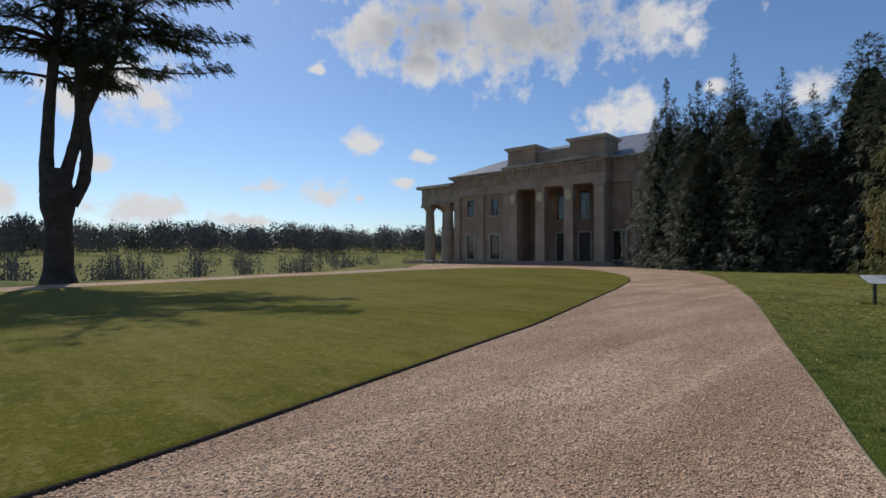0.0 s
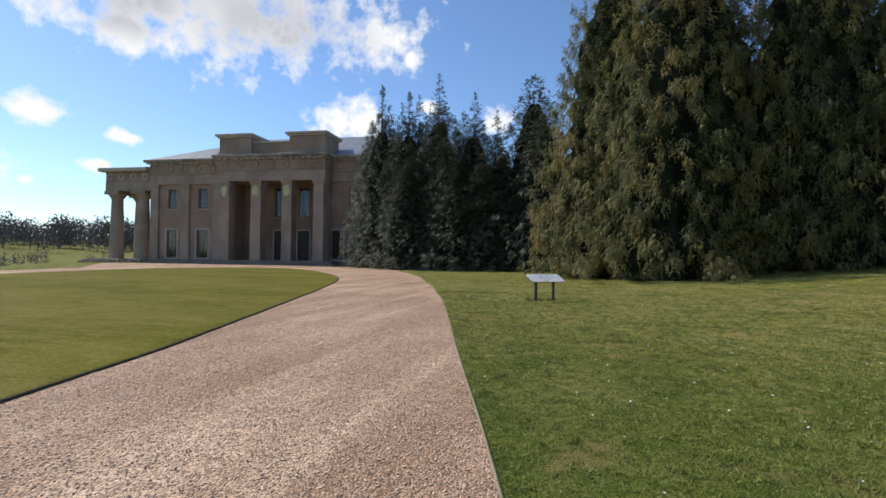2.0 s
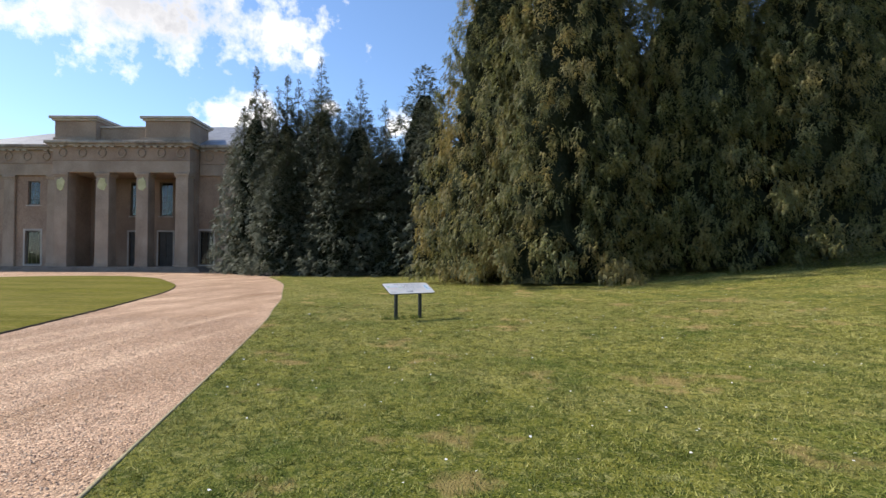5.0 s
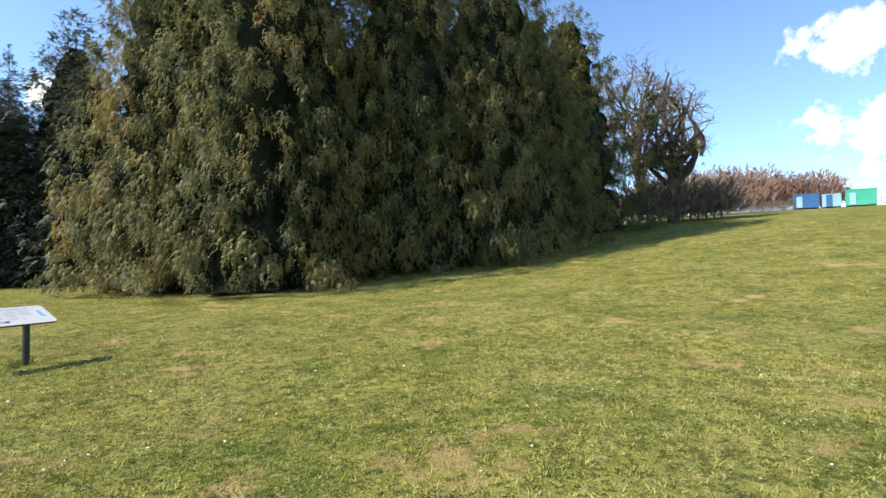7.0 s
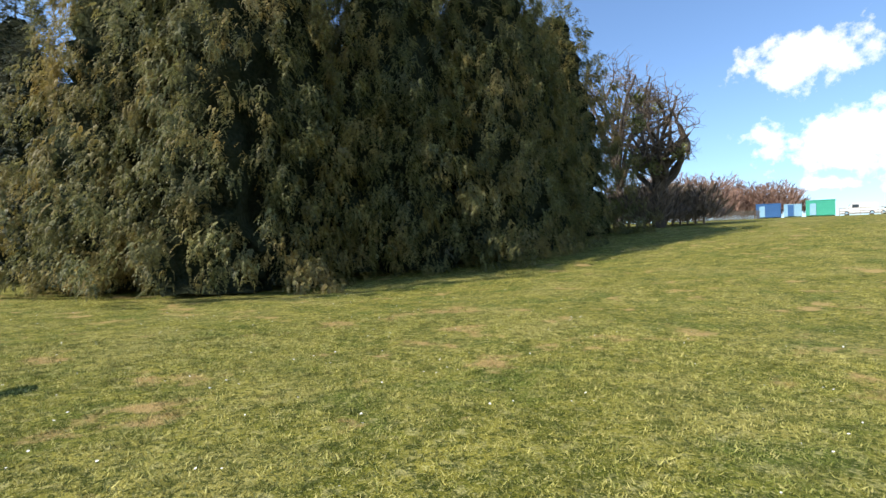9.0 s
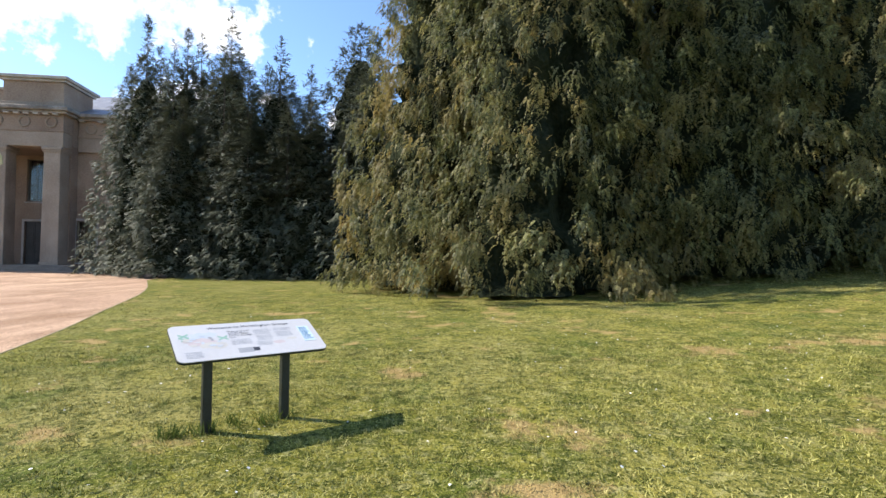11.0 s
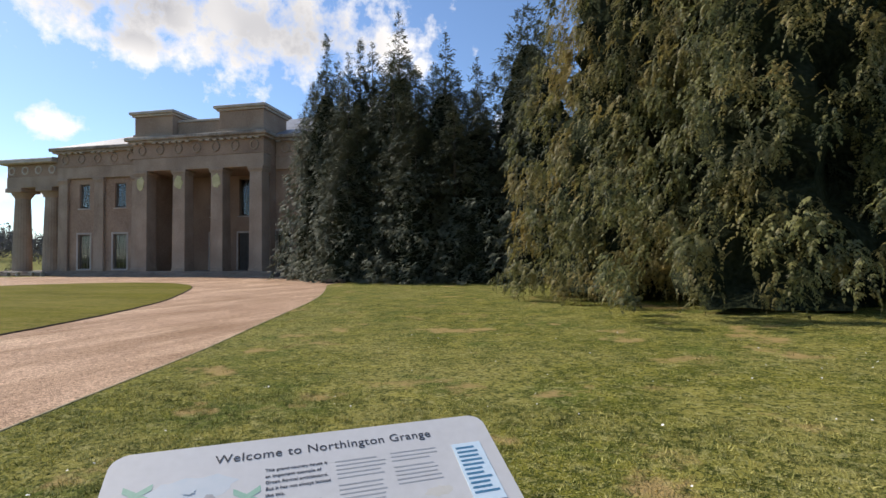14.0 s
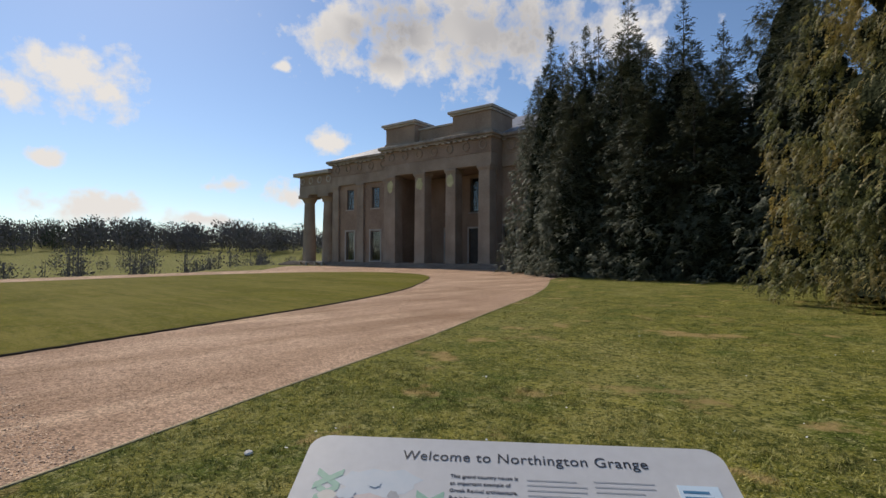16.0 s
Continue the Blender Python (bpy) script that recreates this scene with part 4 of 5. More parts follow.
def spired_cypress(seed, H, R, spires, tufts, per, size, leaf, label, group):
    """A full columnar crown of several stems, each ending in its own thin feathery spire."""
    rng = np.random.default_rng(seed)
    tree = empty("conifer_tree", Matrix(), label, "tree", group)
    v, f = tube([(0, 0, -0.3), (0.05, 0, H * 0.3), (0, 0.05, H * 0.6), (0, 0, H * 0.85)], [H * 0.026, H * 0.02, H * 0.008, 0.02], 10)
    child("trunk", mesh_np("trunk", v, f, BARK, True), tree)
    body = H * 0.86
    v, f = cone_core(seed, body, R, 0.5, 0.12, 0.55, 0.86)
    child("shade_core", mesh_np("shade_core", v, f, INNER_SHADE), tree, "bumpy filler cone with the crown's inner shade painted into its colour")
    v, f = cypress_crown(seed, body, R, tufts, per, size, 0.5, SPRAY_SMALL, 0.15, 0.16, 0.6, 0.4)
    child("crown", mesh_np("crown", v, f, leaf), tree)
    for i in range(spires):
        a, k = i * 2.4 + rng.uniform(-0.4, 0.4), (0.0 if i == 0 else rng.uniform(0.3, 0.75))
        top = H * (1.0 if i == 0 else rng.uniform(0.8, 0.97) - 0.12 * k)
        foot, x, y = H * 0.42, R * 0.8 * k * math.cos(a), R * 0.8 * k * math.sin(a)
        v, f = cypress_crown(seed + 7 * i, top - foot, R * 0.5, 230, per, size * 0.85, 0.8, SPRAY_SMALL, -0.2, 0.25, 0.7)
        v2, f2 = tube([(0, 0, 0), (0, 0, (top - foot) * 0.97)], [0.09, 0.012], 5)
        sp = child("spire", mesh_np("spire", v + np.array([x, y, foot]), f, leaf), tree)
        child("stem", mesh_np("stem", v2 + np.array([x, y, foot]), f2, BARK), sp)
    return tree


# the great clump: broad weeping cypresses with skirts to the grass
big_a = conifer(3, 21.0, 6.0, 1500, 26, 0.31, CYPRESS, "broad weeping cypress with drooping olive-green sprays", 0.46, hang=0.5, group="cypress clump", lobes=0.2, rough=0.42, core=(0.56, 0.9), tassel=0.45)
big_b = conifer(8, 20.0, 5.2, 1380, 26, 0.31, CYPRESS, "broad weeping cypress with drooping olive-green sprays", 0.5, hang=0.5, group="cypress clump", lobes=0.2, rough=0.42, core=(0.56, 0.9), tassel=0.45)
stand(big_a, 6.3, 30.2, 20)
big_c = conifer(14, 20.0, 4.7, 1500, 26, 0.31, CYPRESS, "broad weeping cypress with a full rounded flank", 0.36, hang=0.5, group="cypress clump", rough=0.36, core=(0.66, 0.9), tassel=0.45)
stand(big_c, 3.2, 33.2, 80)
stand(big_b, 12.8, 30.0, 200, 1.0, 1.03)
restand(big_a, 18.6, 30.2, 130, 0.97)
restand(big_b, 29.3, 34.8, 300, 1.08, 0.84)
restand(big_b, 23.6, 32.0, 60, 0.82, 1.0)
# the slender group by the house
slim_a = spired_cypress(21, 20.6, 4.7, 5, 1300, 9, 0.46, DARK_CYPRESS, "tall dark cypress with feathery spires", "slender cypresses by the house")
slim_b = spired_cypress(27, 19.0, 4.5, 4, 1250, 9, 0.46, DARK_CYPRESS, "tall dark cypress with feathery spires", "slender cypresses by the house")
stand(slim_a, -12.8, 50.2, 0)
stand(slim_b, -19.6, 51.4, 40, 1.0, 1.06)
restand(slim_b, -16.2, 50.6, 220, 1.0, 1.0)
restand(slim_a, -8.8, 49.0, 200, 1.0, 0.87)
restand(slim_b, -15.0, 47.4, 130, 0.9, 0.74)
restand(slim_b, -10.0, 46.2, 150, 0.9, 0.72)
restand(slim_a, -6.0, 46.4, 60, 0.9, 0.7)
# the dark ones between and behind
dark_a = conifer(33, 17.0, 5.5, 1500, 7, 0.54, DARK_CYPRESS, "broad dark conifer standing in shade behind the others", 0.6, shape=SPRAY_SMALL, hang=0.0, group="", rough=0.7, core=(0.6, 0.85))
stand(dark_a, -3.0, 49.5, 0, 1.1, 1.02)
restand(dark_a, -1.6, 45.5, 140, 0.8, 1.12)
restand(dark_a, 9.6, 35.0, 250, 1.1, 1.1)
restand(dark_a, 16.0, 34.6, 30, 1.1, 1.1)


# ---- bare and broad-leaved trees ----
def scatter_leaves(rng, tips, per, spread, size):
    tips = np.array(tips)
    o = np.repeat(tips, per, 0) + rng.normal(0, spread, (len(tips) * per, 3))
    n = len(o)
    quad = (np.array([(0, 0, 0), (0.5, 0.32, 0.05), (1, 0, 0), (0.5, -0.32, -0.05)]), np.array([(0, 1, 2, 3)]))
    return place_shapes(quad, o, rng.normal(0, 1, (n, 3)), rng.normal(0, 1, (n, 3)), size * rng.uniform(0.6, 1.4, n))


def polar_place(azimuth, dist, eye=(1.53, 7.44)):
    return eye[0] + dist * math.sin(radians(azimuth)), eye[1] + dist * math.cos(radians(azimuth))


def crown_tree(name, seed, x, y, fork, centre, wide, tall, label, limbs=9, clumps=240, twigs=3, leaf=None, per=100, size=0.16, spread=0.75, girth=0.5, gnarl=0.5, balls=0, lean=(0, 0)):
    """A broad tree: short trunk, winding limbs, twigs that fill a rounded crown."""
    rng = np.random.default_rng(seed)
    t = empty(name, pose(x, y, zland(x, y) - 0.1), label, "tree")
    mid = np.array([lean[0], lean[1], centre])
    v, f = tube([(0, 0, -0.2), (0.05, 0, fork * 0.35), (0.1, 0.05, fork * 0.8), (0.1, 0, fork * 1.2)], [girth * 1.35, girth, girth * 0.9, girth * 0.7], 12)
    child("trunk", mesh_np("trunk", v, f, BARK, True), t)
    joints = []

    def wind(p, q, r0, r1, n, bow):
        k = np.linspace(0, 1, n + 1)[:, None]
        side = rng.normal(0, 1, 3) * min(bow, 0.12 * np.linalg.norm(q - p))
        line = p + (q - p) * k + side * np.sin(k * math.pi) + rng.normal(0, min(gnarl * 0.35, 0.16 * np.linalg.norm(q - p) / n), (n + 1, 3)) * np.sin(k * math.pi)
        return line, tube(line, np.linspace(r0, r1, n + 1), 7 if r0 > 0.12 else (5 if r0 > 0.05 else 3))

    def inside_crown(k):
        d = rng.normal(0, 1, 3)
        d /= np.linalg.norm(d)
        return mid + d * np.array([wide, wide, tall]) * k

    for i in range(limbs):
        a = math.tau * i / limbs + rng.uniform(-0.3, 0.3)
        end = mid + np.array([math.cos(a) * wide * 0.7, math.sin(a) * wide * 0.7, tall * rng.uniform(-0.45, 0.8)])
        line, tb = wind(np.array([0.1, 0, fork * rng.uniform(0.85, 1.15)]), end, girth * 0.6, 0.09, 9, 0.9)
        thick = [tb]
        joints.extend(line[2:])
        for j in range(4):
            k = rng.integers(3, 9)
            line2, tb = wind(line[k], mid + (line[k] - mid) * 0.4 + (inside_crown(0.85) - mid) * 0.75, 0.15, 0.05, 7, 0.7)
            thick.append(tb)
            joints.extend(line2[1:])
        child("limb", mesh_np("limb", *gather(thick), BARK, True), t)
    joints = np.array(joints)
    thin, tips = [], []
    for i in range(clumps):
        q = inside_crown(rng.uniform(0.3, 1.0) ** 0.45 * rng.uniform(0.93, 1.06))
        near = joints[np.argmin(((joints - q) ** 2).sum(1) + rng.random(len(joints)) * 2.0)]
        line, tb = wind(near, q, 0.05, 0.02, 4, 0.3)
        thin.append(tb)
        tips.append(q)
        for j in range(twigs):
            p = line[rng.integers(2, 5)]
            e = p + (q - near) / (np.linalg.norm(q - near) + 0.1) * 0.5 + rng.normal(0, spread, 3)
            thin.append(wind(p, e, 0.022, 0.009, 3, 0.1)[1])
            tips.append(e)
    child("twig_crown", mesh_np("twig_crown", *gather(thin), TWIG), t)
    if leaf:
        v, f = scatter_leaves(rng, tips, per, spread * 0.55, size)
        child("crown", mesh_np("crown", v, f, leaf), t)
    for i in range(balls):
        v, f = scatter_leaves(rng, [inside_crown(0.8)], 190, 0.3, 0.26)
        child("mistletoe", mesh_np("mistletoe", v, f, MISTLETOE), t, "green mistletoe ball")["kind"] = "stuff"
    return t


# gnarled bare trees behind the clump, with mistletoe
crown_tree("bare_tree", 12, *polar_place(56.2, 44), 3.0, 7.8, 3.1, 4.2, "gnarled leafless tree with mistletoe balls beside the clump", limbs=11, clumps=200, twigs=4, spread=0.45, girth=0.42, gnarl=0.9, balls=7)
crown_tree("bare_tree", 15, *polar_place(52.6, 54), 3.5, 10.5, 4.4, 7.0, "leafless tree with fine upright twigs", limbs=9, clumps=330, twigs=5, spread=0.6, girth=0.4)
# spreading oak in the field
crown_tree("field_oak", 41, *polar_place(89.5, 50), 3.8, 12.8, 9.6, 8.4, "large spreading oak with sparse grey-brown leaves", limbs=13, clumps=620, twigs=3, leaf=OAK_LEAF, per=60, size=0.17, spread=0.6, girth=0.8, lean=(-0.4, 0))


# cedar beside the drive, forked into tall stems
def cedar(x, y):
    rng = np.random.default_rng(5)
    t = empty("cedar_tree", pose(x, y, zland(x, y) - 0.1) @ Matrix.Diagonal((1.0, 1.0, 0.97, 1)), "old cedar with a thick forked trunk and flat dark boughs", "tree")
    # u runs across the view from the drive, w along it
    U, Wv = np.array([0.17, 0.98, 0]), np.array([-0.98, 0.17, 0])

    def at(u, z, w=0.0):
        return U * u + Wv * w + np.array([0, 0, z])

    limbs = [([at(0, -0.2), at(0, 0.8), at(0, 3.0), at(-0.1, 5.0), at(-0.15, 6.3)], [1.0, 0.78, 0.68, 0.85, 0.6]),
             ([at(-0.5, 5.0), at(-0.55, 6.8), at(-0.45, 9.5), at(-0.25, 12.5), at(0.1, 16), at(0.2, 19)], [0.45, 0.42, 0.34, 0.3, 0.22, 0.1]),
             ([at(0.1, 5.0), at(0.35, 6.4), at(0.75, 8.2), at(0.95, 9.6)], [0.5, 0.4, 0.36, 0.4]),
             ([at(0.5, 4.4), at(1.05, 5.6), at(1.2, 7.2), at(1.1, 8.6), at(0.95, 9.6)], [0.45, 0.4, 0.36, 0.33, 0.4]),
             ([at(0.95, 9.4), at(0.8, 11.0), at(0.9, 13.5), at(0.7, 17)], [0.4, 0.28, 0.22, 0.1]),
             ([at(1.0, 9.4), at(1.5, 10.8), at(2.3, 12.6), at(2.9, 14.6), at(3.2, 17.5)], [0.38, 0.3, 0.26, 0.2, 0.08])]
    for p, r in limbs:
        path_l = np.array(p)
        k = np.linspace(0, len(p) - 1, len(p) * 3)
        fine = np.stack([np.interp(k, range(len(p)), path_l[:, i]) for i in range(3)], -1)
        v, f = tube(fine, np.interp(k, range(len(p)), r) * rng.uniform(0.93, 1.07, len(k)) * (0.92 if p is limbs[0][0] else 0.78), 12)
        child("trunk", mesh_np("trunk", v, f, CEDAR_BARK, True), t)
    pieces, feet = [], []
    stems = [(limbs[1], 11), (limbs[4], 11), (limbs[5], 12)]
    for (p, r), low in stems:
        p = np.array(p)
        for i in range(26):
            z = rng.uniform(low, p[-1][2])
            base = np.array([np.interp(z, p[:, 2], p[:, k]) for k in range(3)])
            a = rng.uniform(0, math.tau)
            ln = rng.uniform(2.5, 6.8) * (1.15 - 0.5 * (z - 11) / 9)
            d = np.array([math.cos(a), math.sin(a), 0.12])
            n_ = 6
            pts = [base + d * ln * j / n_ + np.array([0, 0, 0.25 * math.sin(j) - 0.05 * j * j * 0.18]) for j in range(n_ + 1)]
            pieces.append(tube(pts, np.linspace(0.11, 0.02, n_ + 1), 5))
            for j in range(int(ln * 34)):
                k = rng.uniform(0.3, 1.03)
                q = base + d * ln * k + np.array([-d[1], d[0], 0]) * rng.normal(0, 0.5) * (1.2 - 0.5 * k) + np.array([0, 0, 0.12 - 0.3 * k + rng.normal(0, 0.09)])
                feet.append((q, a + rng.normal(0, 0.6)))
    child("bough_crown", mesh_np("bough_crown", *gather(pieces), CEDAR_BARK, True), t)
    o = np.array([f[0] for f in feet])
    a = np.array([f[1] for f in feet])
    nn = len(o)
    u = np.stack([np.cos(a), np.sin(a), rng.normal(-0.25, 0.2, nn)], -1)
    side = np.stack([-np.sin(a), np.cos(a), rng.normal(0, 0.3, nn)], -1)
    v, f = place_shapes(SPRAY_SMALL, o, u, side, 0.42 * rng.uniform(0.6, 1.3, nn))
    child("crown", mesh_np("crown", v, f, CEDAR_LEAF), t)


cedar(-32.6, 1.5)


# russet thicket beyond the field and its paling
def thicket(name, seed, spots, height, label, mat, category="shrubs"):
    rng = np.random.default_rng(seed)
    vs = []
    for (x, y, s) in spots:
        n_ = int(520 * s)
        a, k = rng.random(n_) * math.tau, rng.random(n_) ** 0.5
        h = height * s * (1 - 0.75 * k ** 2.5) * (0.25 + 0.75 * rng.random(n_))
        r = k * height * 0.55 * s
        o = np.stack([x + r * np.cos(a), y + r * np.sin(a), land(x, y) + h * 0.9], -1)
        u = np.stack([np.cos(a) * 0.5 + rng.normal(0, 0.3, n_), np.sin(a) * 0.5 + rng.normal(0, 0.3, n_), rng.uniform(0.3, 1.2, n_)], -1)
        vs.append(place_shapes((np.array([(0, 0, 0), (0.5, 0.055, 0), (1, 0, 0), (0.5, -0.055, 0), (0.3, 0, 0), (0.8, 0.3, 0.1), (0.86, 0.3, 0.1), (0.36, 0, 0)]), np.array([(0, 1, 2, 3), (4, 5, 6, 7)])), o, u, rng.normal(0, 1, (n_, 3)), height * 0.13 * rng.uniform(0.7, 1.5, n_)))
        trunk = tube([(x, y, float(land(x, y))), (x + 0.1, y, float(land(x, y)) + height * s * 0.6)], [0.1, 0.03], 5)
        vs.append(trunk)
    return tagged(new(name, mesh_np(name, *gather(vs), mat)), label, category, kind="stuff")


rng0 = np.random.default_rng(77)
spots = []
for a in np.linspace(53, 68.2, 46):
    d = rng0.uniform(100, 128) if a < 62.5 else rng0.uniform(116, 132)
    x, y = polar_place(a + rng0.uniform(-0.4, 0.4), d)
    spots.append((x, y, rng0.uniform(0.75, 1.05) * (1.0 if a < 64.5 else 0.8)))
thicket("thicket", 4, spots, 9.5, "russet leafless thicket behind a paling fence", RED_TWIG)
spots = [(*polar_place(a, rng0.uniform(62, 84)), rng0.uniform(0.6, 1.0)) for a in np.linspace(52, 60.5, 13)]
spots += [(*polar_place(a, rng0.uniform(43, 50)), rng0.uniform(0.45, 0.6)) for a in np.linspace(52, 60.5, 13)]
thicket("shrub_belt", 9, spots, 6.5, "brown leafless shrubs under the trees", TWIG)


# far woods across the valley
def far_woods():
    rng = np.random.default_rng(19)
    parts_w, parts_e = [], []
    quad = (np.array([(0, 0, 0), (0.5, 0.22, 0), (1, 0, 0), (0.5, -0.22, 0)]), np.array([(0, 1, 2, 3)]))
    for i in range(620):
        a = rng.uniform(-112, -38)
        d = rng.choice([rng.uniform(215, 260), rng.uniform(345, 430), rng.uniform(430, 540)], p=[0.06, 0.44, 0.5])
        x, y = d * math.sin(radians(a)), d * math.cos(radians(a))
        h = (rng.uniform(14, 21) + 1.6 * math.sin(a * 0.5) + 1.2 * math.sin(a * 1.7)) if d > 300 else rng.uniform(4, 7)
        z0 = zland(x, y)
        n_ = 260
        th, ph = rng.random(n_) * math.tau, rng.random(n_)
        r = h * 0.33 * np.sqrt(rng.random(n_))
        zz_ = z0 + h * (0.06 + 0.94 * ph * np.sqrt(np.clip(1 - (r / (h * 0.36)) ** 2, 0, 1)))
        o = np.stack([x + r * np.cos(th), y + r * np.sin(th), zz_], -1)
        u = np.stack([np.cos(th) * 0.6, np.sin(th) * 0.6, rng.uniform(0.2, 1.2, n_)], -1)
        lot = parts_e if rng.random() < 0.12 else parts_w
        lot.append(place_shapes(quad, o, u, rng.normal(0, 1, (n_, 3)), h * 0.095 * rng.uniform(0.5, 1.3, n_)))
        lot.append(tube([(x, y, z0 - 0.3), (x + rng.normal(0, 0.4), y, z0 + h * 0.75)], [h * 0.02, h * 0.006], 4))
    # thin trunks at the water's edge below
    for i in range(84):
        group = rng.integers(0, 8)
        a = (-94, -86, -78.5, -75.5, -71, -66, -61, -55)[group] + rng.normal(0, 0.5 + 0.25 * (group % 4))
        d = 122 + 5 * group + rng.uniform(0, 22)
        x, y = d * math.sin(radians(a)), d * math.cos(radians(a))
        z0 = zland(x, y)
        h = rng.uniform(3.5, 8.8)
        for k in range(rng.integers(1, 4)):
            ox = rng.normal(0, 0.8)
            parts_w.append(tube([(x + ox, y, z0 - 0.3), (x + ox + rng.normal(0, 0.4), y, z0 + h)], [0.16, 0.04], 4))
        n_ = 90
        o = np.stack([x + rng.normal(0, 1.5, n_), y + rng.normal(0, 1.5, n_), z0 + rng.uniform(0.2, 1.0, n_) ** 1.5 * h * 0.9], -1)
        parts_w.append(place_shapes(quad, o, rng.normal(0, 0.4, (n_, 3)) + np.array([0, 0, 0.8]), rng.normal(0, 1, (n_, 3)), 0.6 * rng.uniform(0.6, 1.4, n_)))
    tagged(new("far_woods", mesh_np("far_woods", *gather(parts_w), HAZED_WOODS)), "leafless woods across the valley, distance haze mixed into their colour", "woods", kind="stuff")
    tagged(new("far_evergreens", mesh_np("far_evergreens", *gather(parts_e), IVY)), "dark evergreens among the far woods", "woods", kind="stuff")


far_woods()

# ---- the sign ----
def text_mesh(words, size, mat, parent, m, name, label="", spacing=1.0):
    cu = bpy.data.curves.new(name, "FONT")
    cu.body, cu.size, cu.extrude = words, size, 0.0004
    cu.space_character = spacing
    tmp = bpy.data.objects.new(name, cu)
    scene.collection.objects.link(tmp)
    me = bpy.data.meshes.new_from_object(tmp.evaluated_get(bpy.context.evaluated_depsgraph_get()))
    bpy.data.objects.remove(tmp)
    me.materials.clear()
    me.materials.append(mat)
    return child(name, me, parent, label, m)


# plate: local x along the top edge, y up the slope
TL, TR, BL = Vector((-0.99, 15.26, 0.835)), Vector((-0.0, 15.945, 0.835)), Vector((-0.70, 14.89, 0.62))
ax = (TR - TL).normalized()
ay = (TL - BL)
ay = (ay - ay.dot(ax) * ax).normalized()
an = ax.cross(ay)
SW, SH = 1.2, 0.52
centre = TL + ax * SW / 2 - ay * SH / 2
plate_m = Matrix.Translation(centre) @ Matrix((ax, ay, an)).transposed().to_4x4()
sign = empty("information_sign", pose(centre.x, centre.y, 0), "tilted grey welcome panel on two dark posts in the grass", "sign")
to_sign = sign.matrix_basis.inverted() @ plate_m


def rounded_plate(w, h, r, z0, z1):
    bm = bmesh.new()
    ring = []
    for cx, cy, a0 in ((w / 2 - r, h / 2 - r, 0), (-w / 2 + r, h / 2 - r, 90), (-w / 2 + r, -h / 2 + r, 180), (w / 2 - r, -h / 2 + r, 270)):
        for i in range(7):
            a = radians(a0 + 15 * i)
            ring.append(bm.verts.new((cx + r * math.cos(a), cy + r * math.sin(a), z0)))
    top = bmesh.ops.extrude_face_region(bm, geom=[bm.faces.new(ring)])
    for v in top["geom"]:
        if isinstance(v, bmesh.types.BMVert):
            v.co.z = z1
    return bm


tray = part("tray", rounded_plate(SW, SH, 0.055, -0.022, -0.004), POST, sign, "dark metal tray under the panel")
tray.matrix_basis = to_sign
panel = part("panel", rounded_plate(SW - 0.004, SH - 0.004, 0.054, -0.0035, 0.002), PANEL, sign, "pale grey printed panel")
panel.matrix_basis = to_sign
ink = Matrix.Translation((0, 0, 0.003))
text_mesh("Welcome to Northington Grange", 0.0475, INK, panel, ink @ Matrix.Translation((-0.31, 0.176, 0)), "heading", "dark grey heading", 1.06)
for i, line in enumerate(("This grand country house is", "an important example of", "Greek Revival architecture.", "But it has not always looked", "like this.")):
    text_mesh(line, 0.0165, INK, panel, ink @ Matrix.Translation((-0.165, 0.118 - 0.0235 * i, 0)), "paragraph")


def bars(name, x, y, w, rows_n, gap, mat, seed, h=0.0045):
    bm = bmesh.new()
    rng = random.Random(seed)
    for i in range(rows_n):
        k = w * rng.uniform(0.78, 1.0)
        box(bm, x, x + k, y - gap * i, y - gap * i + h, 0.0022, 0.0028)
    return part(name, bm, mat, panel)


bars("text_block", 0.045, 0.118, 0.165, 5, 0.0165, GREY_INK, 1)
bars("text_block", 0.225, 0.122, 0.16, 3, 0.0165, GREY_INK, 2)
bars("text_block", 0.225, 0.062, 0.16, 5, 0.0165, GREY_INK, 3)
bars("text_block", 0.045, 0.024, 0.165, 5, 0.0165, GREY_INK, 4)
bars("text_block", -0.165, -0.012, 0.17, 5, 0.0165, GREY_INK, 5)
bars("text_block", 0.03, -0.07, 0.14, 4, 0.0165, GREY_INK, 6)
bars("text_block", -0.53, -0.14, 0.14, 6, 0.015, GREY_INK, 7)


def blot(name, x, y, w, h, mat, seed, z=0.0022):
    bm = bmesh.new()
    rng = random.Random(seed)
    ring = [bm.verts.new((x + w * math.cos(a) * rng.uniform(0.7, 1.1), y + h * math.sin(a) * rng.uniform(0.7, 1.1), z)) for a in [i * math.tau / 18 for i in range(18)]]
    bm.faces.new(ring)
    return part(name, bm, mat, panel)


blot("map_print", -0.36, 0.09, 0.13, 0.055, SKY_INK, 1)
blot("map_print", -0.4, 0.0, 0.13, 0.06, ROSE_INK, 2, 0.0024)
blot("map_print", -0.3, -0.06, 0.12, 0.055, SAND_INK, 3, 0.0026)
rngm = random.Random(9)
for i in range(16):
    blot("map_patch", -0.36 + rngm.uniform(-0.15, 0.13), 0.01 + rngm.uniform(-0.1, 0.09), rngm.uniform(0.012, 0.035), rngm.uniform(0.008, 0.02), rngm.choice((SKY_INK, ROSE_INK, SAND_INK, GREY_INK, PANEL)), i + 20, 0.0028 + 0.00012 * i)
blot("map_print", 0.22, -0.09, 0.055, 0.028, ROSE_INK, 4)
blot("map_print", 0.34, -0.05, 0.05, 0.02, SAND_INK, 5)
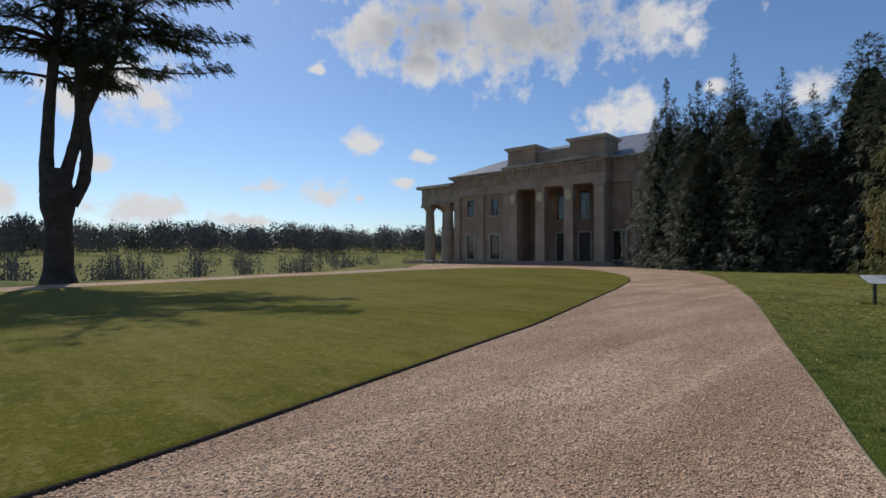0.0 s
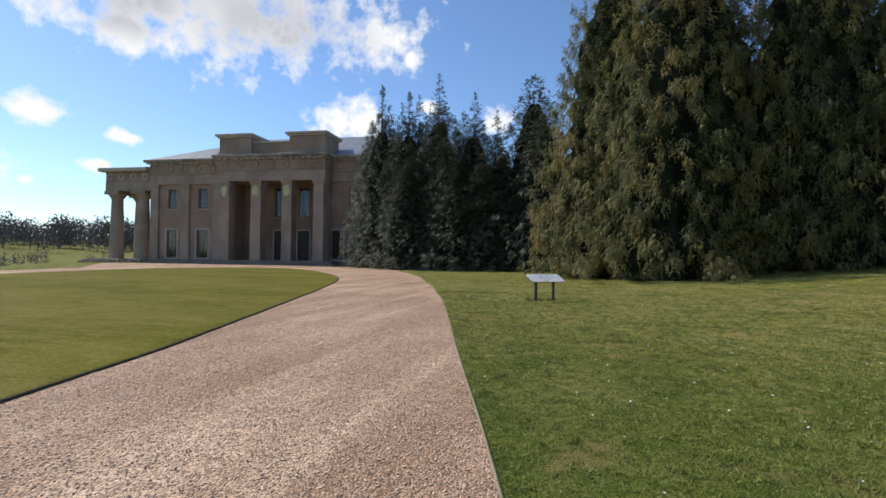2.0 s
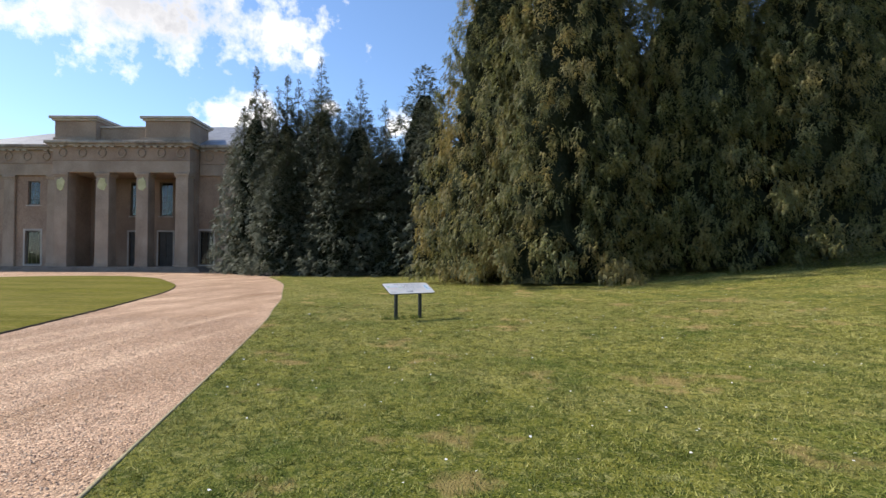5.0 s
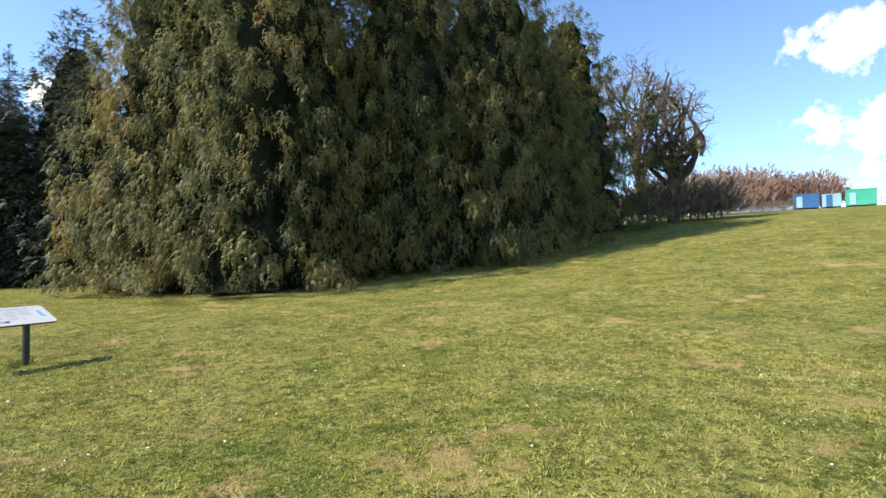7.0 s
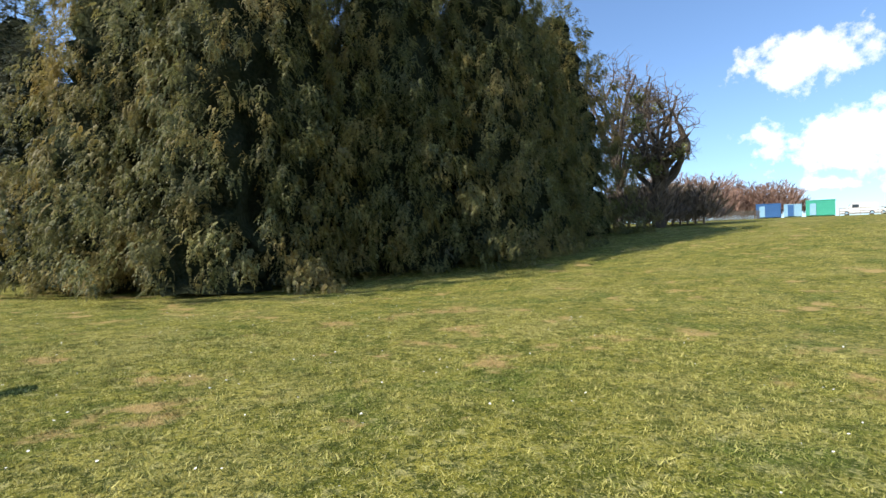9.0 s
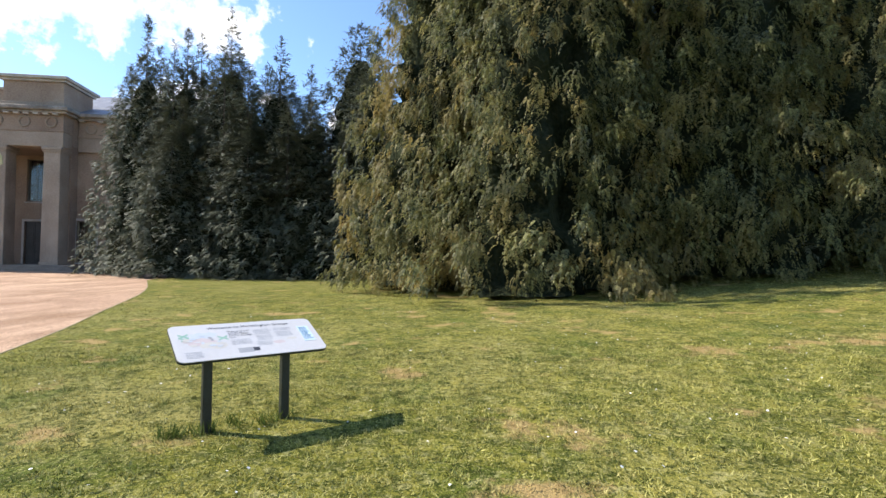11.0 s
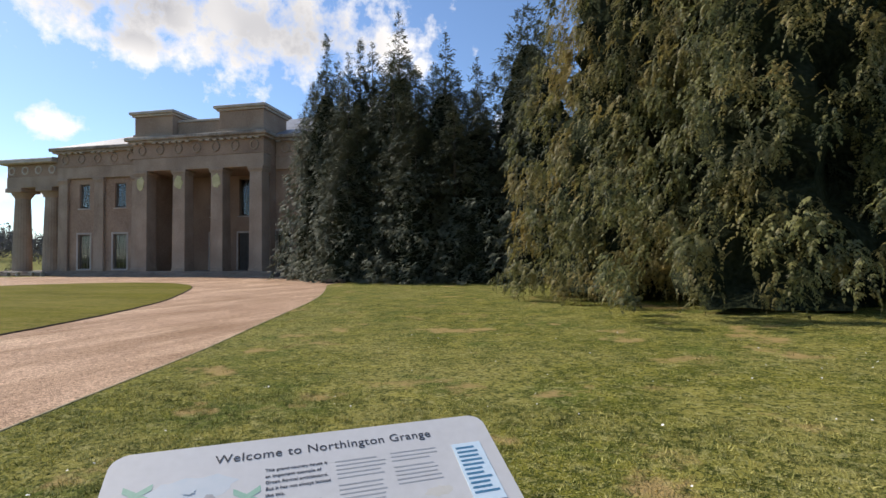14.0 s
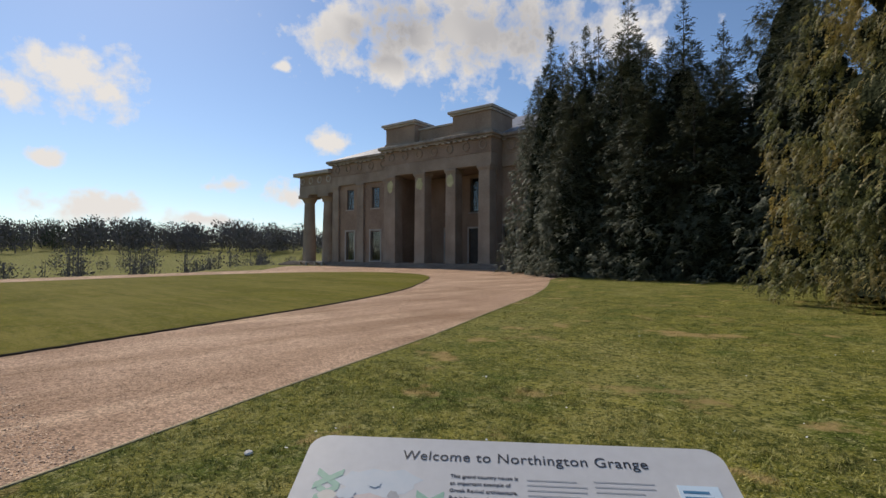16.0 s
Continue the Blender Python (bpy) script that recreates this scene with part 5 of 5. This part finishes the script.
for x, y, s in ((-0.505, 0.095, 1), (-0.215, 0.035, 1), (-0.5, 0.05, 0.8)):
    bm = bmesh.new()
    for a in (0.6, -0.6):
        c, d = math.cos(a) * 0.045 * s, math.sin(a) * 0.045 * s
        w = 0.011
        bm.faces.new([bm.verts.new((x + q[0], y + q[1], 0.0028 + 0.0002 * (a > 0))) for q in ((-c, -d - w), (c, d - w), (c, d + w), (-c, -d + w))])
    part("map_cross", bm, GREEN_INK, panel)
part("photo", one_box(-0.14, -0.02, -0.2, -0.135, 0.0022, 0.003), GREY_INK, panel)
part("photo", one_box(-0.02, 0.03, -0.19, -0.14, 0.0022, 0.0031), INK, panel, "small dark photograph")
notice = part("notice", one_box(0.44, 0.545, -0.115, 0.125, 0.0022, 0.0042), BLUE_PAPER, panel, "pale blue notice stuck on the panel")
bm = bmesh.new()
rngb = random.Random(3)
for i in range(11):
    box(bm, 0.45, 0.45 + rngb.uniform(0.06, 0.085), 0.1 - 0.0185 * i, 0.108 - 0.0185 * i, 0.0044, 0.005)
part("notice_text", bm, BLUE_INK, panel)
for off in (-0.34, 0.30):
    foot_p = centre + ax * off
    p = child("post", None, sign)
    p.matrix_basis = pose(foot_p.x - centre.x, foot_p.y - centre.y, 0, 0, 0, math.degrees(math.atan2(ax.y, ax.x)))
    zf = zland(foot_p.x, foot_p.y)
    part("upright", one_box(-0.035, 0.035, -0.035, 0.035, zf - 0.15, centre.z - 0.035, bevel=0.006), POST, p)
    bm = one_box(-0.05, 0.05, -0.17, 0.17, -0.034, -0.023, bevel=0.003)
    br = part("bracket", bm, POST, p)
    br.matrix_basis = p.matrix_basis.inverted() @ to_sign @ Matrix.Translation((off, 0, 0))


# ---- field edge: cabins, vehicles, fences ----
def cabin(x, y, rz, w, d, h, mat, label, door_mat):
    c = empty("cabin", pose(x, y, zland(x, y), 0, 0, rz), label, "cabin")
    part("body", one_box(-w / 2, w / 2, -d / 2, d / 2, 0.12, h, bevel=0.02), mat, c)
    n_ = int(w / 0.28)
    rib = None
    for i in range(n_):
        k = -w / 2 + (i + 0.5) * w / n_
        if rib is None:
            rib = part("rib", one_box(-0.06, 0.06, -d / 2 - 0.04, -d / 2 - 0.002, 0.25, h - 0.15, bevel=0.01), mat, c)
            rib.location.x = k
        else:
            child("rib", rib.data, c, m=Matrix.Translation((k, 0, 0)))
    part("roof_rim", one_box(-w / 2 - 0.04, w / 2 + 0.04, -d / 2 - 0.06, d / 2 + 0.04, h + 0.002, h + 0.14, bevel=0.02), mat, c)
    part("door", one_box(-w / 2 + 0.5, -w / 2 + 1.3, -d / 2 - 0.09, -d / 2 - 0.045, 0.2, 2.05, bevel=0.01), door_mat, c)
    for k in (-w / 2 + 0.2, w / 2 - 0.2):
        part("skid", one_box(k - 0.12, k + 0.12, -d / 2, d / 2, -0.1, 0.118), RUBBER, c)


cabin(*polar_place(66.7, 104), -66, 3.6, 2.4, 2.35, BLUE_STEEL, "dark blue steel storage cabin beside the field", PALE_STEEL)
cabin(*polar_place(68.6, 101), -68, 2.4, 2.4, 2.0, PALE_STEEL, "pale blue steel cabin beside the field", BLUE_STEEL)
cabin(*polar_place(70.65, 100), -70, 3.7, 2.4, 2.45, GREEN_STEEL, "bright green steel storage cabin beside the field", PALE_STEEL)


def vehicle(x, y, rz, van):
    c = empty("parked_van" if van else "parked_car", pose(x, y, zland(x, y), 0, 0, rz), "white parked van at the field edge" if van else "pale parked car at the field edge", "vehicle")
    L, Hh = (4.8, 1.85) if van else (4.2, 1.45)
    prof = [(-L / 2, 0.35), (-L / 2, Hh * 0.55), (-L / 2 + 0.9, Hh * 0.62), (-L / 2 + 1.6, Hh), (L / 2 - 0.15, Hh), (L / 2, Hh * 0.6), (L / 2, 0.35)] if van else \
        [(-L / 2, 0.35), (-L / 2, 0.75), (-L / 2 + 1.1, 0.92), (-L / 2 + 1.8, Hh), (L / 2 - 1.1, Hh), (L / 2 - 0.3, 0.95), (L / 2, 0.85), (L / 2, 0.35)]
    bm = bmesh.new()
    f0 = bm.faces.new([bm.verts.new((px, -0.88, pz)) for px, pz in prof])
    ex = bmesh.ops.extrude_face_region(bm, geom=[f0])
    for v in ex["geom"]:
        if isinstance(v, bmesh.types.BMVert):
            v.co.y = 0.88
    bmesh.ops.bevel(bm, geom=list(bm.edges), offset=0.06, segments=2, affect="EDGES")
    part("body", bm, WHITE_PAINT, c)
    for s in (-1, 1):
        part("side_window", one_box(-L / 2 + 1.55, -L / 2 + 2.4, s * 0.885 - 0.01, s * 0.885 + 0.01, Hh * 0.64, Hh * 0.92, bevel=0.005), DARK_GLASS, c)
        for k in (-L / 2 + 0.85, L / 2 - 0.85):
            w = child("wheel", None, c)
            v, f = tube([(k, s * 0.7, 0.32), (k, s * 0.72, 0.32), (k, s * 0.88, 0.32), (k, s * 0.9, 0.32)], [0.05, 0.32, 0.32, 0.05], 18)
            child("tyre", mesh_np("tyre", v, f, RUBBER, True), w)
            v, f = tube([(k, s * 0.905, 0.32), (k, s * 0.915, 0.32)], [0.19, 0.02], 14)
            child("rim", mesh_np("rim", v, f, PALE_STEEL), w)
    ws = part("windscreen", one_box(-0.02, 0.02, -0.75, 0.75, -0.3, 0.3), DARK_GLASS, c)
    ws.matrix_basis = pose(-L / 2 + 1.2, 0, Hh * 0.82, 0, 58 if not van else 40, 0)


vehicle(*polar_place(73.4, 104), -74, True)
vehicle(*polar_place(75.7, 110), -77, False)


def rail_fence(a0, a1, dist, spacing, high, rails, mat, label, name, width=0.1):
    fence = empty(name, pose(*polar_place((a0 + a1) / 2, dist), 0), label, "fence")
    off = fence.matrix_basis.translation
    n_ = max(2, int(dist * radians(a1 - a0) / spacing))
    pts = [polar_place(a0 + (a1 - a0) * i / n_, dist) for i in range(n_ + 1)]
    for x, y in pts:
        z = zland(x, y)
        part("post", one_box(x - off.x - width / 2, x - off.x + width / 2, y - off.y - width / 2, y - off.y + width / 2, z - 0.2, z + high, bevel=0.01), mat, fence)
    for (xa, ya), (xb, yb) in zip(pts, pts[1:]):
        za, zb = zland(xa, ya), zland(xb, yb)
        for k in range(rails):
            h = high * (0.9 - 0.34 * k)
            v, f = tube([(xa - off.x, ya - off.y, za + h), (xb - off.x, yb - off.y, zb + h)], [0.065, 0.065], 4)
            child("rail", mesh_np("rail", v, f, mat), fence)


rail_fence(72.0, 98, 99, 2.4, 1.3, 3, FENCE_RAIL, "pale grey post and rail fence along the field", "rail_fence")


def paling(a0, a1, dist):
    fence = empty("paling_fence", pose(*polar_place((a0 + a1) / 2, dist), 0), "dark upright paling fence before the thicket", "fence")
    off = fence.matrix_basis.translation
    n_ = 110
    rngp = random.Random(6)
    for i in range(n_):
        x, y = polar_place(a0 + (a1 - a0) * i / n_, dist)
        z = zland(x, y)
        v, f = tube([(x - off.x, y - off.y, z - 0.2), (x - off.x, y - off.y, z + 1.5 * rngp.uniform(0.9, 1.1))], [0.06, 0.045], 4)
        child("pale", mesh_np("pale", v, f, PALING), fence)
    for h in (0.5, 1.2):
        pts = [(*[p - q for p, q in zip(polar_place(a0 + (a1 - a0) * i / 12, dist), off[:2])], zland(*polar_place(a0 + (a1 - a0) * i / 12, dist)) + h) for i in range(13)]
        v, f = tube(pts, [0.04] * 13, 4)
        child("rail", mesh_np("rail", v, f, PALING), fence)


paling(57.0, 66.0, 96)
bx, by = polar_place(85.9, 108)
bush = empty("clipped_bush", pose(bx, by, zland(bx, by)), "small flat-topped clipped bush on two stems by the fence", "shrub")
rb = np.random.default_rng(2)
v, f = scatter_leaves(rb, [(x * 0.28, y * 0.28, 1.7 + z * 0.25) for x in range(-6, 7) for y in range(-2, 3) for z in range(-2, 3)], 4, 0.12, 0.3)
child("crown", mesh_np("crown", v, f, OAK_LEAF), bush)
for k in (-0.8, 0.8):
    v, f = tube([(k, 0, -0.1), (k * 0.9, 0, 1.6)], [0.16, 0.1], 6)
    child("stem", mesh_np("stem", v, f, BARK), bush)


# ---- stones lying about ----
def stone(x, y, size, seed, label, mat):
    bm = bmesh.new()
    bmesh.ops.create_icosphere(bm, subdivisions=2, radius=size)
    rngs = random.Random(seed)
    push = Vector((rngs.uniform(-9, 9), seed, 2.0))
    for v in bm.verts:
        v.co *= 1 + 0.45 * noise.noise(v.co / size * 0.9 + push)
        v.co.z *= 0.62
    me = bpy.data.meshes.new("stone")
    bm.to_mesh(me)
    bm.free()
    me.materials.append(mat)
    ob = tagged(new("stone", me), label, "stone")
    ob.matrix_basis = pose(x, y, zland(x, y) + size * 0.3, 0, 0, seed * 47)


FLINT = material("white_flint", (0.5, 0.48, 0.44), (0.78, 0.76, 0.72), 0.7, 8, 60, 0.3)
stone(-3.0, 16.15, 0.032, 3, "white flint stone lying in the grass", FLINT)
stone(-15.2, 43.6, 0.32, 5, "rough brown stone at the corner of the drive", BARK)
stone(-16.0, 44.2, 0.22, 8, "rough brown stone at the corner of the drive", BARK)
stone(-14.7, 44.3, 0.26, 11, "rough brown stone at the corner of the drive", BARK)

# ---- fine cover: loose stones, blades, daisies ----
rng = np.random.default_rng(11)


def inside(radii, x, y):
    a, r = np.arctan2(y - CENTRE[1], x - CENTRE[0]), np.hypot(x - CENTRE[0], y - CENTRE[1])
    return r < np.interp(a, qa, radii, period=2 * np.pi)


# stones of the drive nearest the walk
N = 170000
sx, sy = rng.uniform(-10, 2.6, N), -3.6 + 19 * rng.random(N) ** 1.9
keep = inside(drive_r - 0.02, sx, sy) & ~inside(lawn_r + 0.03, sx, sy)
sx, sy = sx[keep], sy[keep]
octa = (np.array([(1, 0, 0), (0, 1, 0), (-1, 0, 0), (0, -1, 0), (0, 0, 0.7), (0.2, 0.1, -0.5)]), np.array([(0, 1, 4), (1, 2, 4), (2, 3, 4), (3, 0, 4)]))
o = np.stack([sx, sy, land(sx, sy) + 0.01], -1)
n_ = len(o)
a = rng.random(n_) * math.tau
u = np.stack([np.cos(a), np.sin(a), rng.normal(0, 0.3, n_)], -1)
side = np.stack([-np.sin(a), np.cos(a), rng.normal(0, 0.3, n_)], -1)
v, f = place_shapes(octa, o, u, side, rng.uniform(0.005, 0.014, n_))
tagged(new("loose_gravel", mesh_np("loose_gravel", v, f, STONE_CHIP)), "loose buff, pink and white gravel stones", "gravel", kind="stuff")

# blades of the rough grass
N = 600000
bx_ = np.concatenate([rng.uniform(-4.5, 9.5, 2 * N // 3), rng.uniform(-12, 16, N - 2 * N // 3)])
by_ = np.concatenate([rng.uniform(1.5, 19, 2 * N // 3), rng.uniform(0.5, 30, N - 2 * N // 3)])
bx_ = np.concatenate([bx_, rng.uniform(12, 38, 90000)])
by_ = np.concatenate([by_, rng.uniform(-4, 34, 90000)])
far = np.concatenate([np.ones(N), np.full(90000, 1.4)])
# the blades stand in tufts of about twelve
lead = np.arange(len(bx_)) // 12 * 12
bx_, by_ = bx_[lead] + rng.normal(0, 0.035, len(bx_)), by_[lead] + rng.normal(0, 0.035, len(by_))
far = far * rng.uniform(0.6, 1.35, len(far))[lead]
keep = ~inside(drive_r + 0.03, bx_, by_)
far = far[keep]
bx_, by_ = bx_[keep], by_[keep]
n_ = len(bx_)
o = np.stack([bx_, by_, land(bx_, by_) - 0.004], -1)
blade = (np.array([(0, 0.13, 0), (0, -0.13, 0), (1.0, 0, 0.25)]), np.array([(0, 1, 2)]))
u = np.stack([rng.normal(0, 0.8, n_), rng.normal(0, 0.8, n_), np.full(n_, 0.75)], -1)
side = np.stack([rng.normal(0, 1, n_), rng.normal(0, 1, n_), np.zeros(n_)], -1)
v, f = place_shapes(blade, o, u, side, far * rng.uniform(0.02, 0.047, n_))
tagged(new("grass_blades", mesh_np("grass_blades", v, f, BLADE)), "short green and straw-coloured grass blades", "grass", kind="stuff")

N = 800
dx, dy = rng.uniform(-3, 12, N), rng.uniform(2, 24, N)
keep = ~inside(drive_r + 0.1, dx, dy)
dx, dy = dx[keep], dy[keep]
n_ = len(dx)
disc = (np.array([(math.cos(t), math.sin(t), 0.12 * (i % 2)) for i, t in enumerate(np.linspace(0, math.tau, 8, endpoint=False))]), np.array([(0, 1, 2, 3, 4, 5, 6, 7)]))
o = np.stack([dx, dy, land(dx, dy) + 0.045], -1)
v, f = place_shapes(disc, o, np.stack([np.ones(n_), rng.normal(0, 0.2, n_), rng.normal(0, 0.3, n_)], -1), np.stack([rng.normal(0, 0.2, n_), np.ones(n_), rng.normal(0, 0.3, n_)], -1), rng.uniform(0.006, 0.0125, n_))
tagged(new("daisies", mesh_np("daisies", v, f, PETAL)), "small white daisies in the grass", "flowers", kind="stuff")

# longer unmown tufts round the sign's posts
spots_t = [(centre.x + ax.x * off + dx, centre.y + ax.y * off + dy, k) for off, dx, dy, k in ((-0.34, 0, 0, 60), (-0.34, -0.22, -0.1, 90), (0.30, 0, 0, 60), (0.12, 0.03, -0.03, 70), (-0.1, -0.03, 0.04, 50))]
o = np.concatenate([np.column_stack([x + rng.normal(0, 0.05, k), y + rng.normal(0, 0.05, k), np.full(k, zland(x, y) - 0.005)]) for x, y, k in spots_t])
n_ = len(o)
u = np.stack([rng.normal(0, 0.45, n_), rng.normal(0, 0.45, n_), np.ones(n_)], -1)
v, f = place_shapes((np.array([(0, 0.035, 0), (0, -0.035, 0), (0.6, -0.025, 0.06), (1.0, 0, 0.22), (0.6, 0.025, 0.06)]), np.array([(0, 1, 2), (0, 2, 4), (4, 2, 3)])), o, u, rng.normal(0, 1, (n_, 3)), rng.uniform(0.07, 0.14, n_))
tagged(new("grass_tufts", mesh_np("grass_tufts", v, f, TUFT)), "longer dark green grass tufts round the sign posts", "grass", kind="stuff")
